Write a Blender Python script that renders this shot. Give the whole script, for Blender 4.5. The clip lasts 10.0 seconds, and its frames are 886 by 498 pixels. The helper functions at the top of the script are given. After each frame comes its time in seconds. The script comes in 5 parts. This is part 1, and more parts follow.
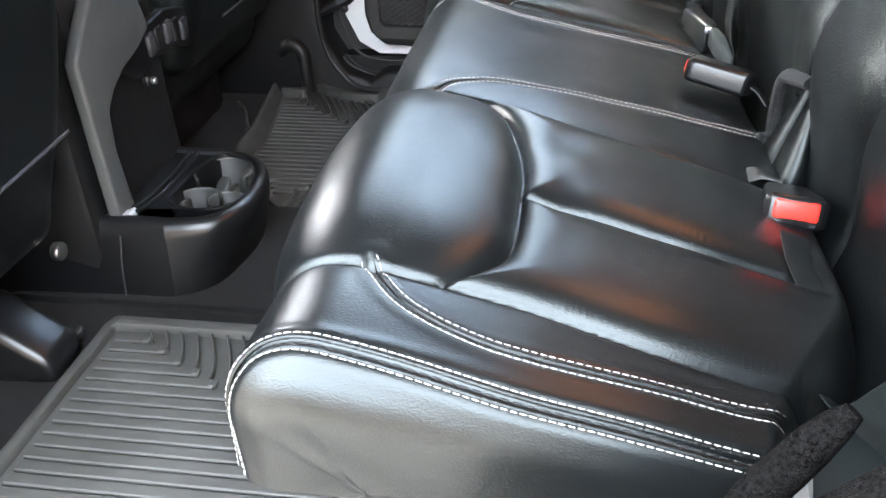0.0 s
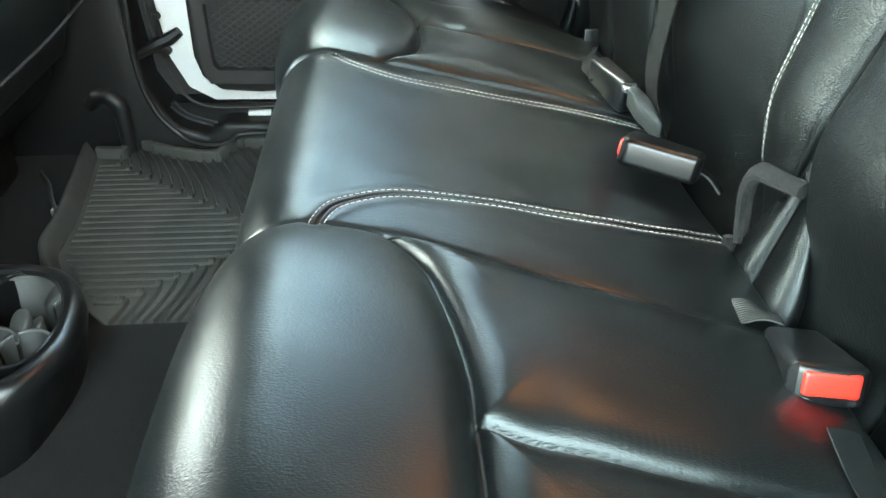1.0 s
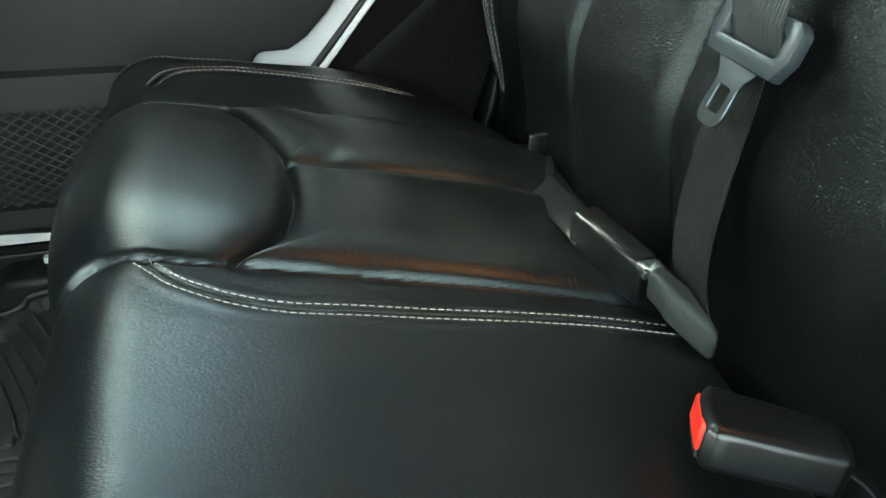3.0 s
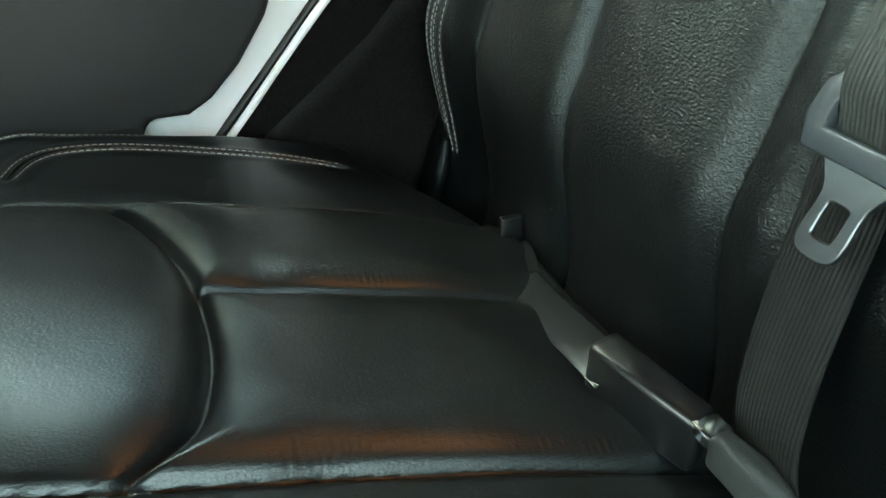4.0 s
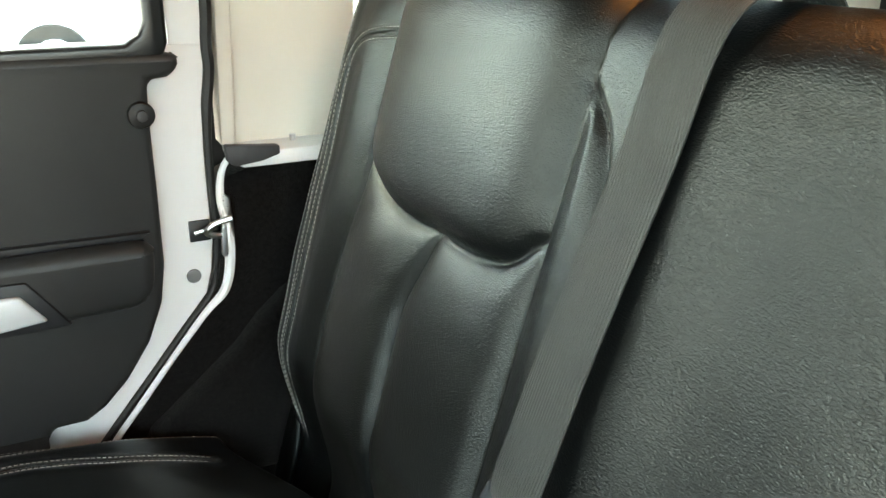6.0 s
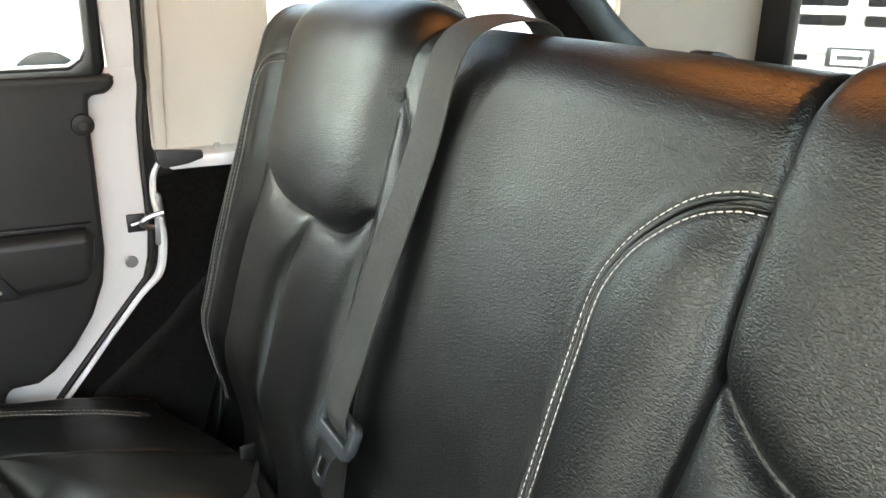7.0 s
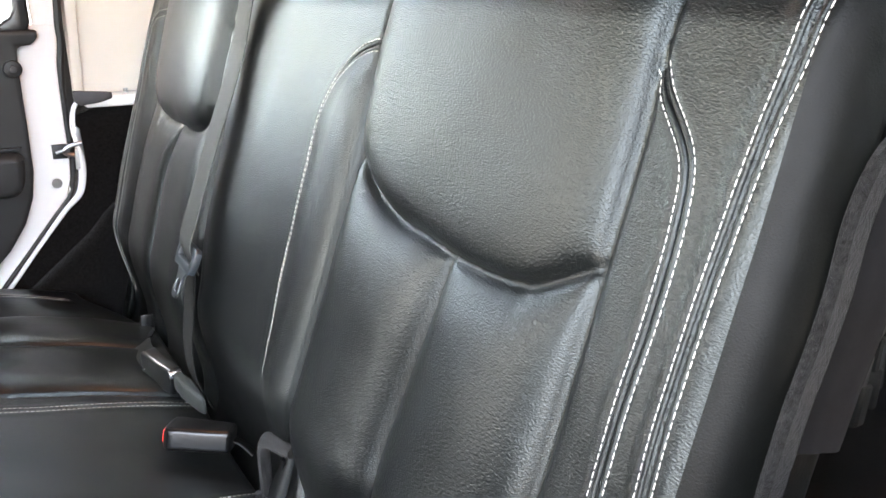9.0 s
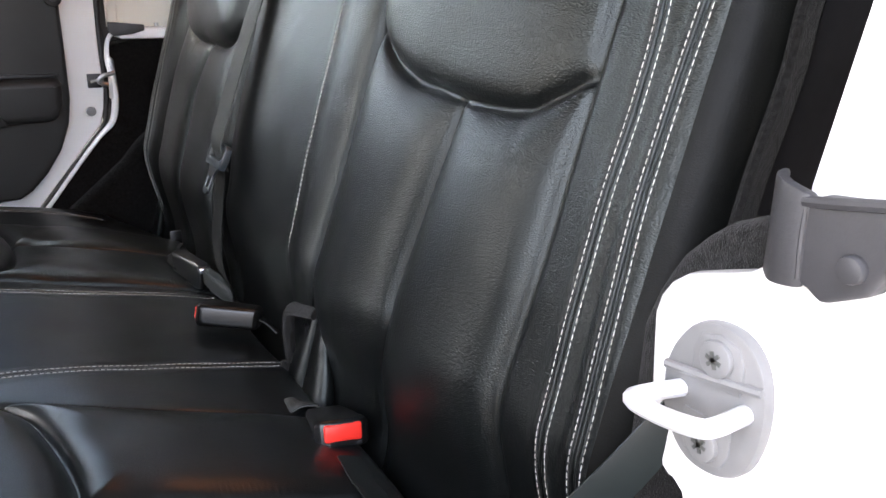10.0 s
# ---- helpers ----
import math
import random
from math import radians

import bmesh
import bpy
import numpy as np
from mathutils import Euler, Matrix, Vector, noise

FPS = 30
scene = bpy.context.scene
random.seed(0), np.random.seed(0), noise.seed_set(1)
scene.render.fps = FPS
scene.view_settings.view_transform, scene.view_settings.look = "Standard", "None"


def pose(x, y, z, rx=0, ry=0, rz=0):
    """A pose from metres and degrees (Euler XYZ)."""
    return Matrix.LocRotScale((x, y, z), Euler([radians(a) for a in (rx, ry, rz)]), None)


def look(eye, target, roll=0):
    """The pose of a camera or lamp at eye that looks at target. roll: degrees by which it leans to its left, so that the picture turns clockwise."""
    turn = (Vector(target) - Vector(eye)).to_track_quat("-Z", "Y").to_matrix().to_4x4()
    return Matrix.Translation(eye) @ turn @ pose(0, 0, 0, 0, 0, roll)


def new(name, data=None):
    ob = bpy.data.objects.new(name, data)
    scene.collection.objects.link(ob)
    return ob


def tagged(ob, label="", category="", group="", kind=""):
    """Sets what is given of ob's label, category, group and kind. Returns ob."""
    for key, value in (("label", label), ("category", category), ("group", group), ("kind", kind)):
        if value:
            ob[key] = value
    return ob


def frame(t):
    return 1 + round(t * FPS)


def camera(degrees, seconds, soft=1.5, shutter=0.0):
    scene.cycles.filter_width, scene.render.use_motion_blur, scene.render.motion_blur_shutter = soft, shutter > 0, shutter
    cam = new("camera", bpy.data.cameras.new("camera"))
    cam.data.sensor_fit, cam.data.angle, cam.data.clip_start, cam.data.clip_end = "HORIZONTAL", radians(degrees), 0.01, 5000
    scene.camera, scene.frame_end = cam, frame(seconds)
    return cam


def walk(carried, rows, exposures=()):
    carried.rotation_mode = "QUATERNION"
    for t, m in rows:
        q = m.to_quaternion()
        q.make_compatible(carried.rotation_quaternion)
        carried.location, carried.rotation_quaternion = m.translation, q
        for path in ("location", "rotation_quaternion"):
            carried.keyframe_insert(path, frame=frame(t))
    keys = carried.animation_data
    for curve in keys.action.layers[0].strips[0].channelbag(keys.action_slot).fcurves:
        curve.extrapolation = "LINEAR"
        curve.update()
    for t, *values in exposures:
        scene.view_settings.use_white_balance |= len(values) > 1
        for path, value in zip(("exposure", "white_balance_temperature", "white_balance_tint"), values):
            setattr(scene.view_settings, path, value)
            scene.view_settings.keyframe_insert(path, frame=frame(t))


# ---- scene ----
cam = camera(58.0, 10.0)
PATH = [
    (0, (-0.209, -0.922, 0.612), (-0.471, 0.761, -0.437), -1.6),
    (0.5, (-0.252, -0.823, 0.621), (-0.241, 0.863, -0.454), 0.1),
    (1, (-0.274, -0.659, 0.62), (-0.158, 1.024, -0.455), 0.4),
    (1.5, (-0.273, -0.524, 0.63), (-0.086, 1.145, -0.456), 0.3),
    (2, (-0.272, -0.44, 0.634), (0.0, 1.207, -0.467), 0.2),
    (2.2, (-0.277, -0.405, 0.635), (0.034, 1.24, -0.459), -0.0),
    (3.3, (-0.262, -0.176, 0.585), (0.243, 1.453, -0.458), 0.8),
    (3.5, (-0.262, -0.136, 0.584), (0.303, 1.482, -0.447), 1.1),
    (4, (-0.252, -0.063, 0.581), (0.397, 1.526, -0.447), 1.0),
    (4.5, (-0.248, -0.059, 0.625), (0.511, 1.508, -0.358), 1.6),
    (5, (-0.248, -0.081, 0.701), (0.602, 1.481, -0.214), 1.9),
    (5.3, (-0.24, -0.103, 0.735), (0.627, 1.481, -0.125), 1.6),
    (5.7, (-0.246, -0.161, 0.801), (0.667, 1.447, 0.039), 1.5),
    (6.8, (-0.216, -0.381, 0.836), (0.707, 1.268, 0.18), 0.9),
    (7, (-0.21, -0.435, 0.839), (0.724, 1.209, 0.187), 1.0),
    (7.5, (-0.193, -0.564, 0.841), (0.754, 1.069, 0.182), 0.6),
    (8, (-0.173, -0.679, 0.844), (0.793, 0.945, 0.189), 0.5),
    (8.5, (-0.185, -0.765, 0.836), (0.801, 0.857, 0.206), 0.2),
    (9, (-0.207, -0.822, 0.778), (0.787, 0.799, 0.158), 0.3),
    (9.5, (-0.231, -0.865, 0.728), (0.761, 0.761, 0.118), 0.5),
    (10, (-0.26, -0.912, 0.679), (0.706, 0.724, 0.053), 0.7),
]
EXPOSURES = [(0.0, 4.9, 7300, 13), (0.5, 5.15, 7300, 4), (1.0, 5.05, 7300, -7), (2.0, 4.65, 7450, -5), (3.5, 4.15, 7400, -11), (4.5, 4.15, 7400, -13), (5.0, 4.3, 7600, -16), (5.5, 4.2, 7650, -9), (7.0, 4.0, 7900, 9), (7.5, 3.95, 7850, 9), (8.5, 4.35, 7250, 11), (9.0, 4.52, 7300, 16), (9.5, 4.27, 7300, 19), (10.0, 3.45, 7300, 19)]
walk(cam, [(t, look(eye, target, roll)) for t, eye, target, roll in PATH], EXPOSURES)

# ---- light ----
world = bpy.data.worlds.new("sky")
scene.world = world
world.use_nodes = True
wn = world.node_tree.nodes
sky = wn.new("ShaderNodeTexSky")
sky.sky_type = "NISHITA"
sky.sun_disc = False
sky.sun_elevation = radians(52)
sky.sun_rotation = radians(302)
sky.dust_density = 3.0
sky.air_density = 1.0
world.node_tree.links.new(sky.outputs[0], wn["Background"].inputs[0])
wn["Background"].inputs[1].default_value = 0.15

sun_data = bpy.data.lights.new("sun", "SUN")
sun_data.energy = 1.5
sun_data.angle = radians(150)
sun_data.color = (0.86, 0.96, 1.0)
sun = new("sun", sun_data)
sun.matrix_world = look((-2.5, -3.0, 5.7), (0, 0, 0))

dome_data = bpy.data.lights.new("dome_bulb", "AREA")
dome_data.shape = "RECTANGLE"
dome_data.size, dome_data.size_y = 0.13, 0.19
dome_data.energy = 0.085
dome_data.color = (1.0, 0.37, 0.12)
new("dome_bulb", dome_data).matrix_world = pose(0.22, 0.14, 1.178)

# ---- building tools ----
def link(name, mesh, mat, parent=None, label="", smooth=True):
    ob = new(name, mesh)
    if mat:
        mesh.materials.append(mat)
    if smooth:
        mesh.shade_smooth()
    if parent:
        ob.parent = parent
    if label:
        ob["label"] = label
    return ob


def part(name, bm, mat, parent=None, label="", smooth=True, sharp=35):
    """One bmesh as one mesh object under a thing or a part."""
    for e in bm.edges:
        if len(e.link_faces) == 2 and e.calc_face_angle(0) > radians(sharp):
            e.smooth = False
    mesh = bpy.data.meshes.new(name)
    bm.to_mesh(mesh)
    bm.free()
    return link(name, mesh, mat, parent, label, smooth)


def raw(name, verts, faces, mat, parent=None, label="", smooth=True):
    mesh = bpy.data.meshes.new(name)
    mesh.from_pydata([tuple(v) for v in verts], [], [tuple(f) for f in faces])
    mesh.update()
    return link(name, mesh, mat, parent, label, smooth)


def thing(name, label, category, group="", kind="", at=(0, 0, 0)):
    ob = new(name)
    ob.location = at
    ob.empty_display_size = 0.05
    return tagged(ob, label, category, group, kind)


def block(lo, hi, bevel=0.0, segments=2, bm=None):
    """A box between two corners, with rounded edges."""
    one = bmesh.new()
    bmesh.ops.create_cube(one, size=1)
    for v in one.verts:
        v.co = Vector([lo[i] + (v.co[i] + 0.5) * (hi[i] - lo[i]) for i in range(3)])
    if bevel:
        bmesh.ops.bevel(one, geom=list(one.edges), offset=bevel, segments=segments, profile=0.5, affect="EDGES")
    return merged(bm, one)


def merged(bm, one):
    if bm is None:
        return one
    mesh = bpy.data.meshes.new("tmp")
    one.to_mesh(mesh)
    one.free()
    bm.from_mesh(mesh)
    bpy.data.meshes.remove(mesh)
    return bm


AXIS = {"x": (1, 2, 0), "y": (0, 2, 1), "z": (0, 1, 2)}


def prism(poly, axis, a, b, bevel=0.0, segments=2, bm=None):
    """A flat outline (two coordinates across the axis) pushed from a to b along the axis."""
    i, j, k = AXIS[axis]
    one = bmesh.new()
    rings = []
    for d in (a, b):
        ring = []
        for p in poly:
            co = [0, 0, 0]
            co[i], co[j], co[k] = p[0], p[1], d
            ring.append(one.verts.new(co))
        rings.append(ring)
    n = len(poly)
    one.faces.new(rings[0])
    one.faces.new(rings[1])
    for m in range(n):
        one.faces.new((rings[0][m], rings[0][(m + 1) % n], rings[1][(m + 1) % n], rings[1][m]))
    bmesh.ops.recalc_face_normals(one, faces=one.faces)
    if bevel:
        rim = [e for e in one.edges if len(e.link_faces) == 2 and e.calc_face_angle(0) > 0.6]
        bmesh.ops.bevel(one, geom=rim, offset=bevel, segments=segments, profile=0.5, affect="EDGES")
    return merged(bm, one)


def spline(points, n=8):
    """A smooth line through a few points."""
    p = np.array(points, float)
    p = np.vstack([2 * p[0] - p[1], p, 2 * p[-1] - p[-2]])
    out = []
    for k in range(1, len(p) - 2):
        for s in np.linspace(0, 1, n, endpoint=False):
            a, b, c, d = p[k - 1], p[k], p[k + 1], p[k + 2]
            out.append(0.5 * (2 * b + (c - a) * s + (2 * a - 5 * b + 4 * c - d) * s * s + (3 * b - a - 3 * c + d) * s ** 3))
    out.append(p[-2])
    return np.array(out)


def resampled(line, step):
    seg = np.linalg.norm(np.diff(line, axis=0), axis=1)
    at = np.concatenate([[0], np.cumsum(seg)])
    want = np.arange(0, at[-1], step)
    return np.stack([np.interp(want, at, line[:, k]) for k in range(line.shape[1])], 1)


def tube(points, radius, sides=10, n=8, flat=1.0, bm=None, smooth_line=True, cap=True):
    """A round bar along a smooth line; radius may be one number or one for each given point."""
    line = spline(points, n) if smooth_line else np.array(points, float)
    radii = np.interp(np.linspace(0, 1, len(line)), np.linspace(0, 1, len(points)), np.broadcast_to(radius, (len(points),)))
    one = bmesh.new()
    rings = []
    ref = None
    for k, p in enumerate(line):
        t = Vector(line[min(k + 1, len(line) - 1)] - line[max(k - 1, 0)]).normalized()
        if ref is None:
            ref = t.orthogonal().normalized()
        ref = (ref - t * ref.dot(t)).normalized()
        side = t.cross(ref)
        rings.append([one.verts.new(Vector(p) + float(radii[k]) * (ref * math.cos(a) + side * (math.sin(a) * flat))) for a in np.linspace(0, 2 * math.pi, sides, endpoint=False)])
    for r, q in zip(rings, rings[1:]):
        for m in range(sides):
            one.faces.new((r[m], r[(m + 1) % sides], q[(m + 1) % sides], q[m]))
    if cap:
        one.faces.new(rings[0][::-1])
        one.faces.new(rings[-1])
    bmesh.ops.recalc_face_normals(one, faces=one.faces)
    return merged(bm, one)


def strap(points, across, width, thick=0.0014, n=8, bm=None):
    """A flat woven strap along a line of (x, y, z); across: its width direction at each point, or one for all."""
    line = spline(points, n)
    wide = np.array(across, float)
    if wide.ndim == 1:
        wide = np.tile(wide, (len(points), 1))
    wide = spline(wide, n)
    one = bmesh.new()
    rings = []
    for k, p in enumerate(line):
        t = Vector(line[min(k + 1, len(line) - 1)] - line[max(k - 1, 0)]).normalized()
        w = Vector(wide[k])
        w = (w - t * w.dot(t)).normalized()
        nrm = t.cross(w)
        p = Vector(p)
        cols = np.linspace(-0.5, 0.5, 7)
        top = [one.verts.new(p + w * (width * float(c)) + nrm * thick * (1 if abs(c) < 0.45 else 0.4)) for c in cols]
        low = [one.verts.new(p + w * (width * float(c)) - nrm * thick * (1 if abs(c) < 0.45 else 0.4)) for c in cols[::-1]]
        rings.append(top + low)
    m = len(rings[0])
    for r, q in zip(rings, rings[1:]):
        for i in range(m):
            one.faces.new((r[i], r[(i + 1) % m], q[(i + 1) % m], q[i]))
    one.faces.new(rings[0][::-1])
    one.faces.new(rings[-1])
    bmesh.ops.recalc_face_normals(one, faces=one.faces)
    return merged(bm, one)


def disc(center, axis, radius, depth, sides=20, bevel=0.0, bm=None):
    """A short cylinder centred at a point, along an axis vector."""
    one = bmesh.new()
    bmesh.ops.create_cone(one, cap_ends=True, segments=sides, radius1=radius, radius2=radius, depth=depth)
    if bevel:
        rim = [e for e in one.edges if e.calc_face_angle(0) > 1.0]
        bmesh.ops.bevel(one, geom=rim, offset=bevel, segments=2, profile=0.5, affect="EDGES")
    turn = Vector(axis).to_track_quat("Z", "Y").to_matrix().to_4x4()
    one.transform(Matrix.Translation(center) @ turn)
    return merged(bm, one)


def grid_mesh(P):
    """Faces of a grid of points of shape (rows, columns, 3)."""
    r, c = P.shape[:2]
    k = np.arange(r * c).reshape(r, c)
    f = np.stack([k[:-1, :-1], k[1:, :-1], k[1:, 1:], k[:-1, 1:]], -1).reshape(-1, 4)
    return P.reshape(-1, 3), f


def away(A, B, line):
    """Distance of the points (A, B) from a line in the same flat coordinates."""
    best = np.full(A.shape, 9.0)
    for p, q in zip(line[:-1], line[1:]):
        d = q - p
        s = np.clip(((A - p[0]) * d[0] + (B - p[1]) * d[1]) / (d @ d + 1e-12), 0, 1)
        best = np.minimum(best, np.hypot(A - p[0] - s * d[0], B - p[1] - s * d[1]))
    return best


def ease(a, b, x):
    s = np.clip((x - a) / (b - a), 0, 1)
    return s * s * (3 - 2 * s)


# ---- materials ----
def material(name, color, rough=0.5, metal=0.0, spec=0.5, grain=0.0, scale=200.0, spread=0.15, patch=8.0, sheen=0.0, coat=0.0, depth=0.001, rough_spread=0.03, stretch=(1, 1, 1)):
    """A surface with patchy colour at one scale and a fine relief at another. Sizes are those of the object, in metres."""
    m = bpy.data.materials.new(name)
    m.use_nodes = True
    t = m.node_tree
    n, l = t.nodes, t.links
    b = n["Principled BSDF"]
    b.inputs["Metallic"].default_value = metal
    b.inputs["Specular IOR Level"].default_value = spec
    b.inputs["Coat Weight"].default_value = coat
    b.inputs["Sheen Weight"].default_value = sheen
    pos = n.new("ShaderNodeTexCoord")
    big = n.new("ShaderNodeTexNoise")
    big.inputs["Scale"].default_value = patch
    big.inputs["Detail"].default_value = 6
    l.new(pos.outputs["Object"], big.inputs["Vector"])
    ramp = n.new("ShaderNodeMapRange")
    ramp.inputs["From Min"].default_value, ramp.inputs["From Max"].default_value = 0.3, 0.7
    ramp.inputs["To Min"].default_value, ramp.inputs["To Max"].default_value = 1 - spread, 1 + spread
    l.new(big.outputs["Fac"], ramp.inputs["Value"])
    mix = n.new("ShaderNodeMix")
    mix.data_type, mix.blend_type = "RGBA", "MULTIPLY"
    mix.inputs["Factor"].default_value = 1
    mix.inputs["A"].default_value = (*color, 1)
    l.new(ramp.outputs[0], mix.inputs["B"])
    l.new(mix.outputs["Result"], b.inputs["Base Color"])
    rr = n.new("ShaderNodeMapRange")
    rr.inputs["From Min"].default_value, rr.inputs["From Max"].default_value = 0.3, 0.7
    rr.inputs["To Min"].default_value, rr.inputs["To Max"].default_value = max(rough - rough_spread, 0.02), min(rough + rough_spread, 1)
    mid = n.new("ShaderNodeTexNoise")
    mid.inputs["Scale"].default_value = patch * 5
    mid.inputs["Detail"].default_value = 5
    l.new(pos.outputs["Object"], mid.inputs["Vector"])
    l.new(mid.outputs["Fac"], rr.inputs["Value"])
    l.new(rr.outputs[0], b.inputs["Roughness"])
    if grain:
        fine = n.new("ShaderNodeTexNoise")
        fine.inputs["Detail"].default_value = 2
        pull = n.new("ShaderNodeVectorMath")
        pull.operation = "MULTIPLY"
        pull.inputs[1].default_value = stretch
        l.new(pos.outputs["Object"], pull.inputs[0])
        l.new(pull.outputs[0], fine.inputs["Vector"])
        fine.inputs["Scale"].default_value = scale
        bump = n.new("ShaderNodeBump")
        bump.inputs["Strength"].default_value = grain
        bump.inputs["Distance"].default_value = depth
        l.new(fine.outputs["Fac"], bump.inputs["Height"])
        l.new(bump.outputs[0], b.inputs["Normal"])
    return m


LEATHER = material("black_leather", (0.0034, 0.0040, 0.0042), 0.312, spec=0.52, grain=0.85, scale=880, spread=0.25, patch=7, depth=0.0007, rough_spread=0.018, stretch=(1, 0.5, 1))
SOFT_LEATHER = material("worn_black_leather", (0.0040, 0.0047, 0.0050), 0.312, spec=0.52, grain=0.5, scale=900, spread=0.25, patch=7, depth=0.0005, rough_spread=0.018, stretch=(0.6, 1, 1))
# teal of daylight through the window glass, put into the leather's reflections
for hide in (LEATHER, SOFT_LEATHER):
    hide.node_tree.nodes["Principled BSDF"].inputs["Specular Tint"].default_value = (0.90, 1.0, 1.0, 1)
THREAD = material("white_thread", (0.52, 0.51, 0.47), 0.7, grain=0.3, scale=1500, spread=0.1, patch=60)
DARK_THREAD = material("black_thread", (0.01, 0.01, 0.01), 0.7, spread=0.1, patch=60)
PLASTIC = material("black_plastic", (0.007, 0.0068, 0.0068), 0.48, spec=0.38, grain=0.25, scale=900, spread=0.2, patch=10, depth=0.0004)
SHINY_PLASTIC = material("smooth_black_plastic", (0.0045, 0.0048, 0.0052), 0.31, spread=0.15, patch=20, rough_spread=0.01)
GREY_TRIM = material("grey_trim", (0.10, 0.103, 0.098), 0.38, metal=0.35, grain=0.05, scale=900, spread=0.1, patch=14)
RUBBER = material("mat_rubber", (0.055, 0.0545, 0.050), 0.62, grain=0.3, scale=700, spread=0.22, patch=9, depth=0.0005)
SEAL = material("door_seal", (0.008, 0.008, 0.008), 0.55, grain=0.1, scale=600, spread=0.2)
CARPET = material("dark_carpet", (0.0048, 0.0044, 0.0042), 0.95, grain=0.9, scale=900, spread=0.6, patch=220, depth=0.002, spec=0.08, sheen=0.05)
FELT = material("grey_felt", (0.011, 0.0108, 0.0108), 0.95, grain=0.9, scale=1200, spread=0.7, patch=300, depth=0.0016, spec=0.08, sheen=0.08)
WEB = material("belt_webbing", (0.030, 0.0335, 0.0315), 0.6, grain=0.3, scale=900, spread=0.12, patch=25, spec=0.4)
NET = material("pocket_netting", (0.035, 0.035, 0.032), 0.6, spread=0.15, patch=40)
DOOR_PLASTIC = material("door_plastic", (0.017, 0.0172, 0.0172), 0.5, grain=0.35, scale=700, spread=0.15, patch=9, depth=0.0005)
COATED = material("coated_steel", (0.03, 0.037, 0.042), 0.38, spread=0.1, patch=60)
PAINT = material("white_paint", (0.82, 0.815, 0.805), 0.22, spec=0.5, grain=0.02, scale=60, spread=0.03, patch=6, coat=0.4)
CREAM = material("hardtop_inside", (0.70, 0.66, 0.58), 0.6, grain=0.15, scale=500, spread=0.06, patch=5)
HEADLINER = material("headliner", (0.06, 0.058, 0.055), 0.9, grain=0.4, scale=500, spread=0.1)
STEEL = material("zinc_steel", (0.55, 0.55, 0.54), 0.3, metal=1.0, grain=0.05, scale=300, spread=0.12, patch=40)
RED = material("red_button", (0.75, 0.03, 0.02), 0.35, grain=0.05, scale=600, spread=0.08, patch=40)
SILVER = material("silver_handle", (0.62, 0.63, 0.64), 0.35, metal=0.3, spread=0.05)
TYRE = material("tyre_rubber", (0.013, 0.013, 0.0125), 0.8, spec=0.2, grain=0.3, scale=250, spread=0.3, patch=12)
MUD = material("dusty_tread", (0.036, 0.033, 0.028), 0.9, grain=0.5, scale=200, spread=0.3, patch=25)
# leather of the backrest's side, its dim reflections put into colour and gloss
SIDE_LEATHER = material("darkened_side_leather", (0.0026, 0.0030, 0.0028), 0.46, grain=0.45, scale=900, spread=0.3, patch=30, depth=0.0004, spec=0.13)
FLAP = material("olive_grey_felt", (0.009, 0.0092, 0.0083), 0.95, grain=0.7, scale=1400, spread=0.4, patch=200, depth=0.001, spec=0.08)
SILL_CARPET = material("black_sill_carpet", (0.0065, 0.0064, 0.0064), 0.98, grain=1.0, scale=900, spread=0.9, patch=380, depth=0.003, spec=0.04)
STRAP = material("smooth_strap", (0.005, 0.0055, 0.0058), 0.42, spec=0.3, spread=0.15, patch=30)
TONGUE = material("latch_steel", (0.13, 0.145, 0.155), 0.35, metal=1.0, spread=0.1, patch=60)
# the belt webbing again, with the shade below the latch put into its colour
SHADED_WEB = material("shaded_webbing", (0.011, 0.0118, 0.0112), 0.75, grain=0.5, scale=1400, spread=0.25, patch=60, spec=0.2)
SLEEVE = material("woven_sleeve", (0.022, 0.025, 0.023), 0.55, grain=0.6, scale=1500, spread=0.15, patch=30, spec=0.4)
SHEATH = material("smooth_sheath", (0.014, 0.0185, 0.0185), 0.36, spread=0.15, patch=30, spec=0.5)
# the same sheath for less lit places, the weaker light put into its colour
SHADED_SHEATH = material("shaded_sheath", (0.006, 0.008, 0.0083), 0.38, spread=0.15, patch=30, spec=0.5)
DARK_WEB = material("dark_webbing", (0.003, 0.003, 0.003), 0.85, grain=0.3, scale=900, spread=0.15, patch=25, spec=0.12)
# paler than the console shell: light falling into the cup wells, put into colour
LIT_CUP_GREY = material("lit_cup_grey", (0.026, 0.0258, 0.024), 0.6, grain=0.2, scale=600, spread=0.15, patch=30)
CLIP = material("grey_clip", (0.033, 0.033, 0.036), 0.55, grain=0.15, scale=400, spread=0.2, patch=30)
GREY_PAINT = material("grey_primer_paint", (0.17, 0.17, 0.172), 0.4, grain=0.05, scale=300, spread=0.1, patch=40)
CONCRETE = material("concrete", (0.34, 0.325, 0.295), 0.9, grain=0.4, scale=60, spread=0.15, patch=0.6, depth=0.004)
CHROME = material("chrome", (0.7, 0.71, 0.73), 0.15, metal=1.0, spread=0.03)
TRUCK_PAINT = material("truck_paint", (0.60, 0.62, 0.64), 0.25, coat=0.5, spread=0.03, patch=2)
MATT_BLACK = material("matt_black", (0.010, 0.010, 0.011), 0.9, spec=0.05, spread=0.2, patch=20)
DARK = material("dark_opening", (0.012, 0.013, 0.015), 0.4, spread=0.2)
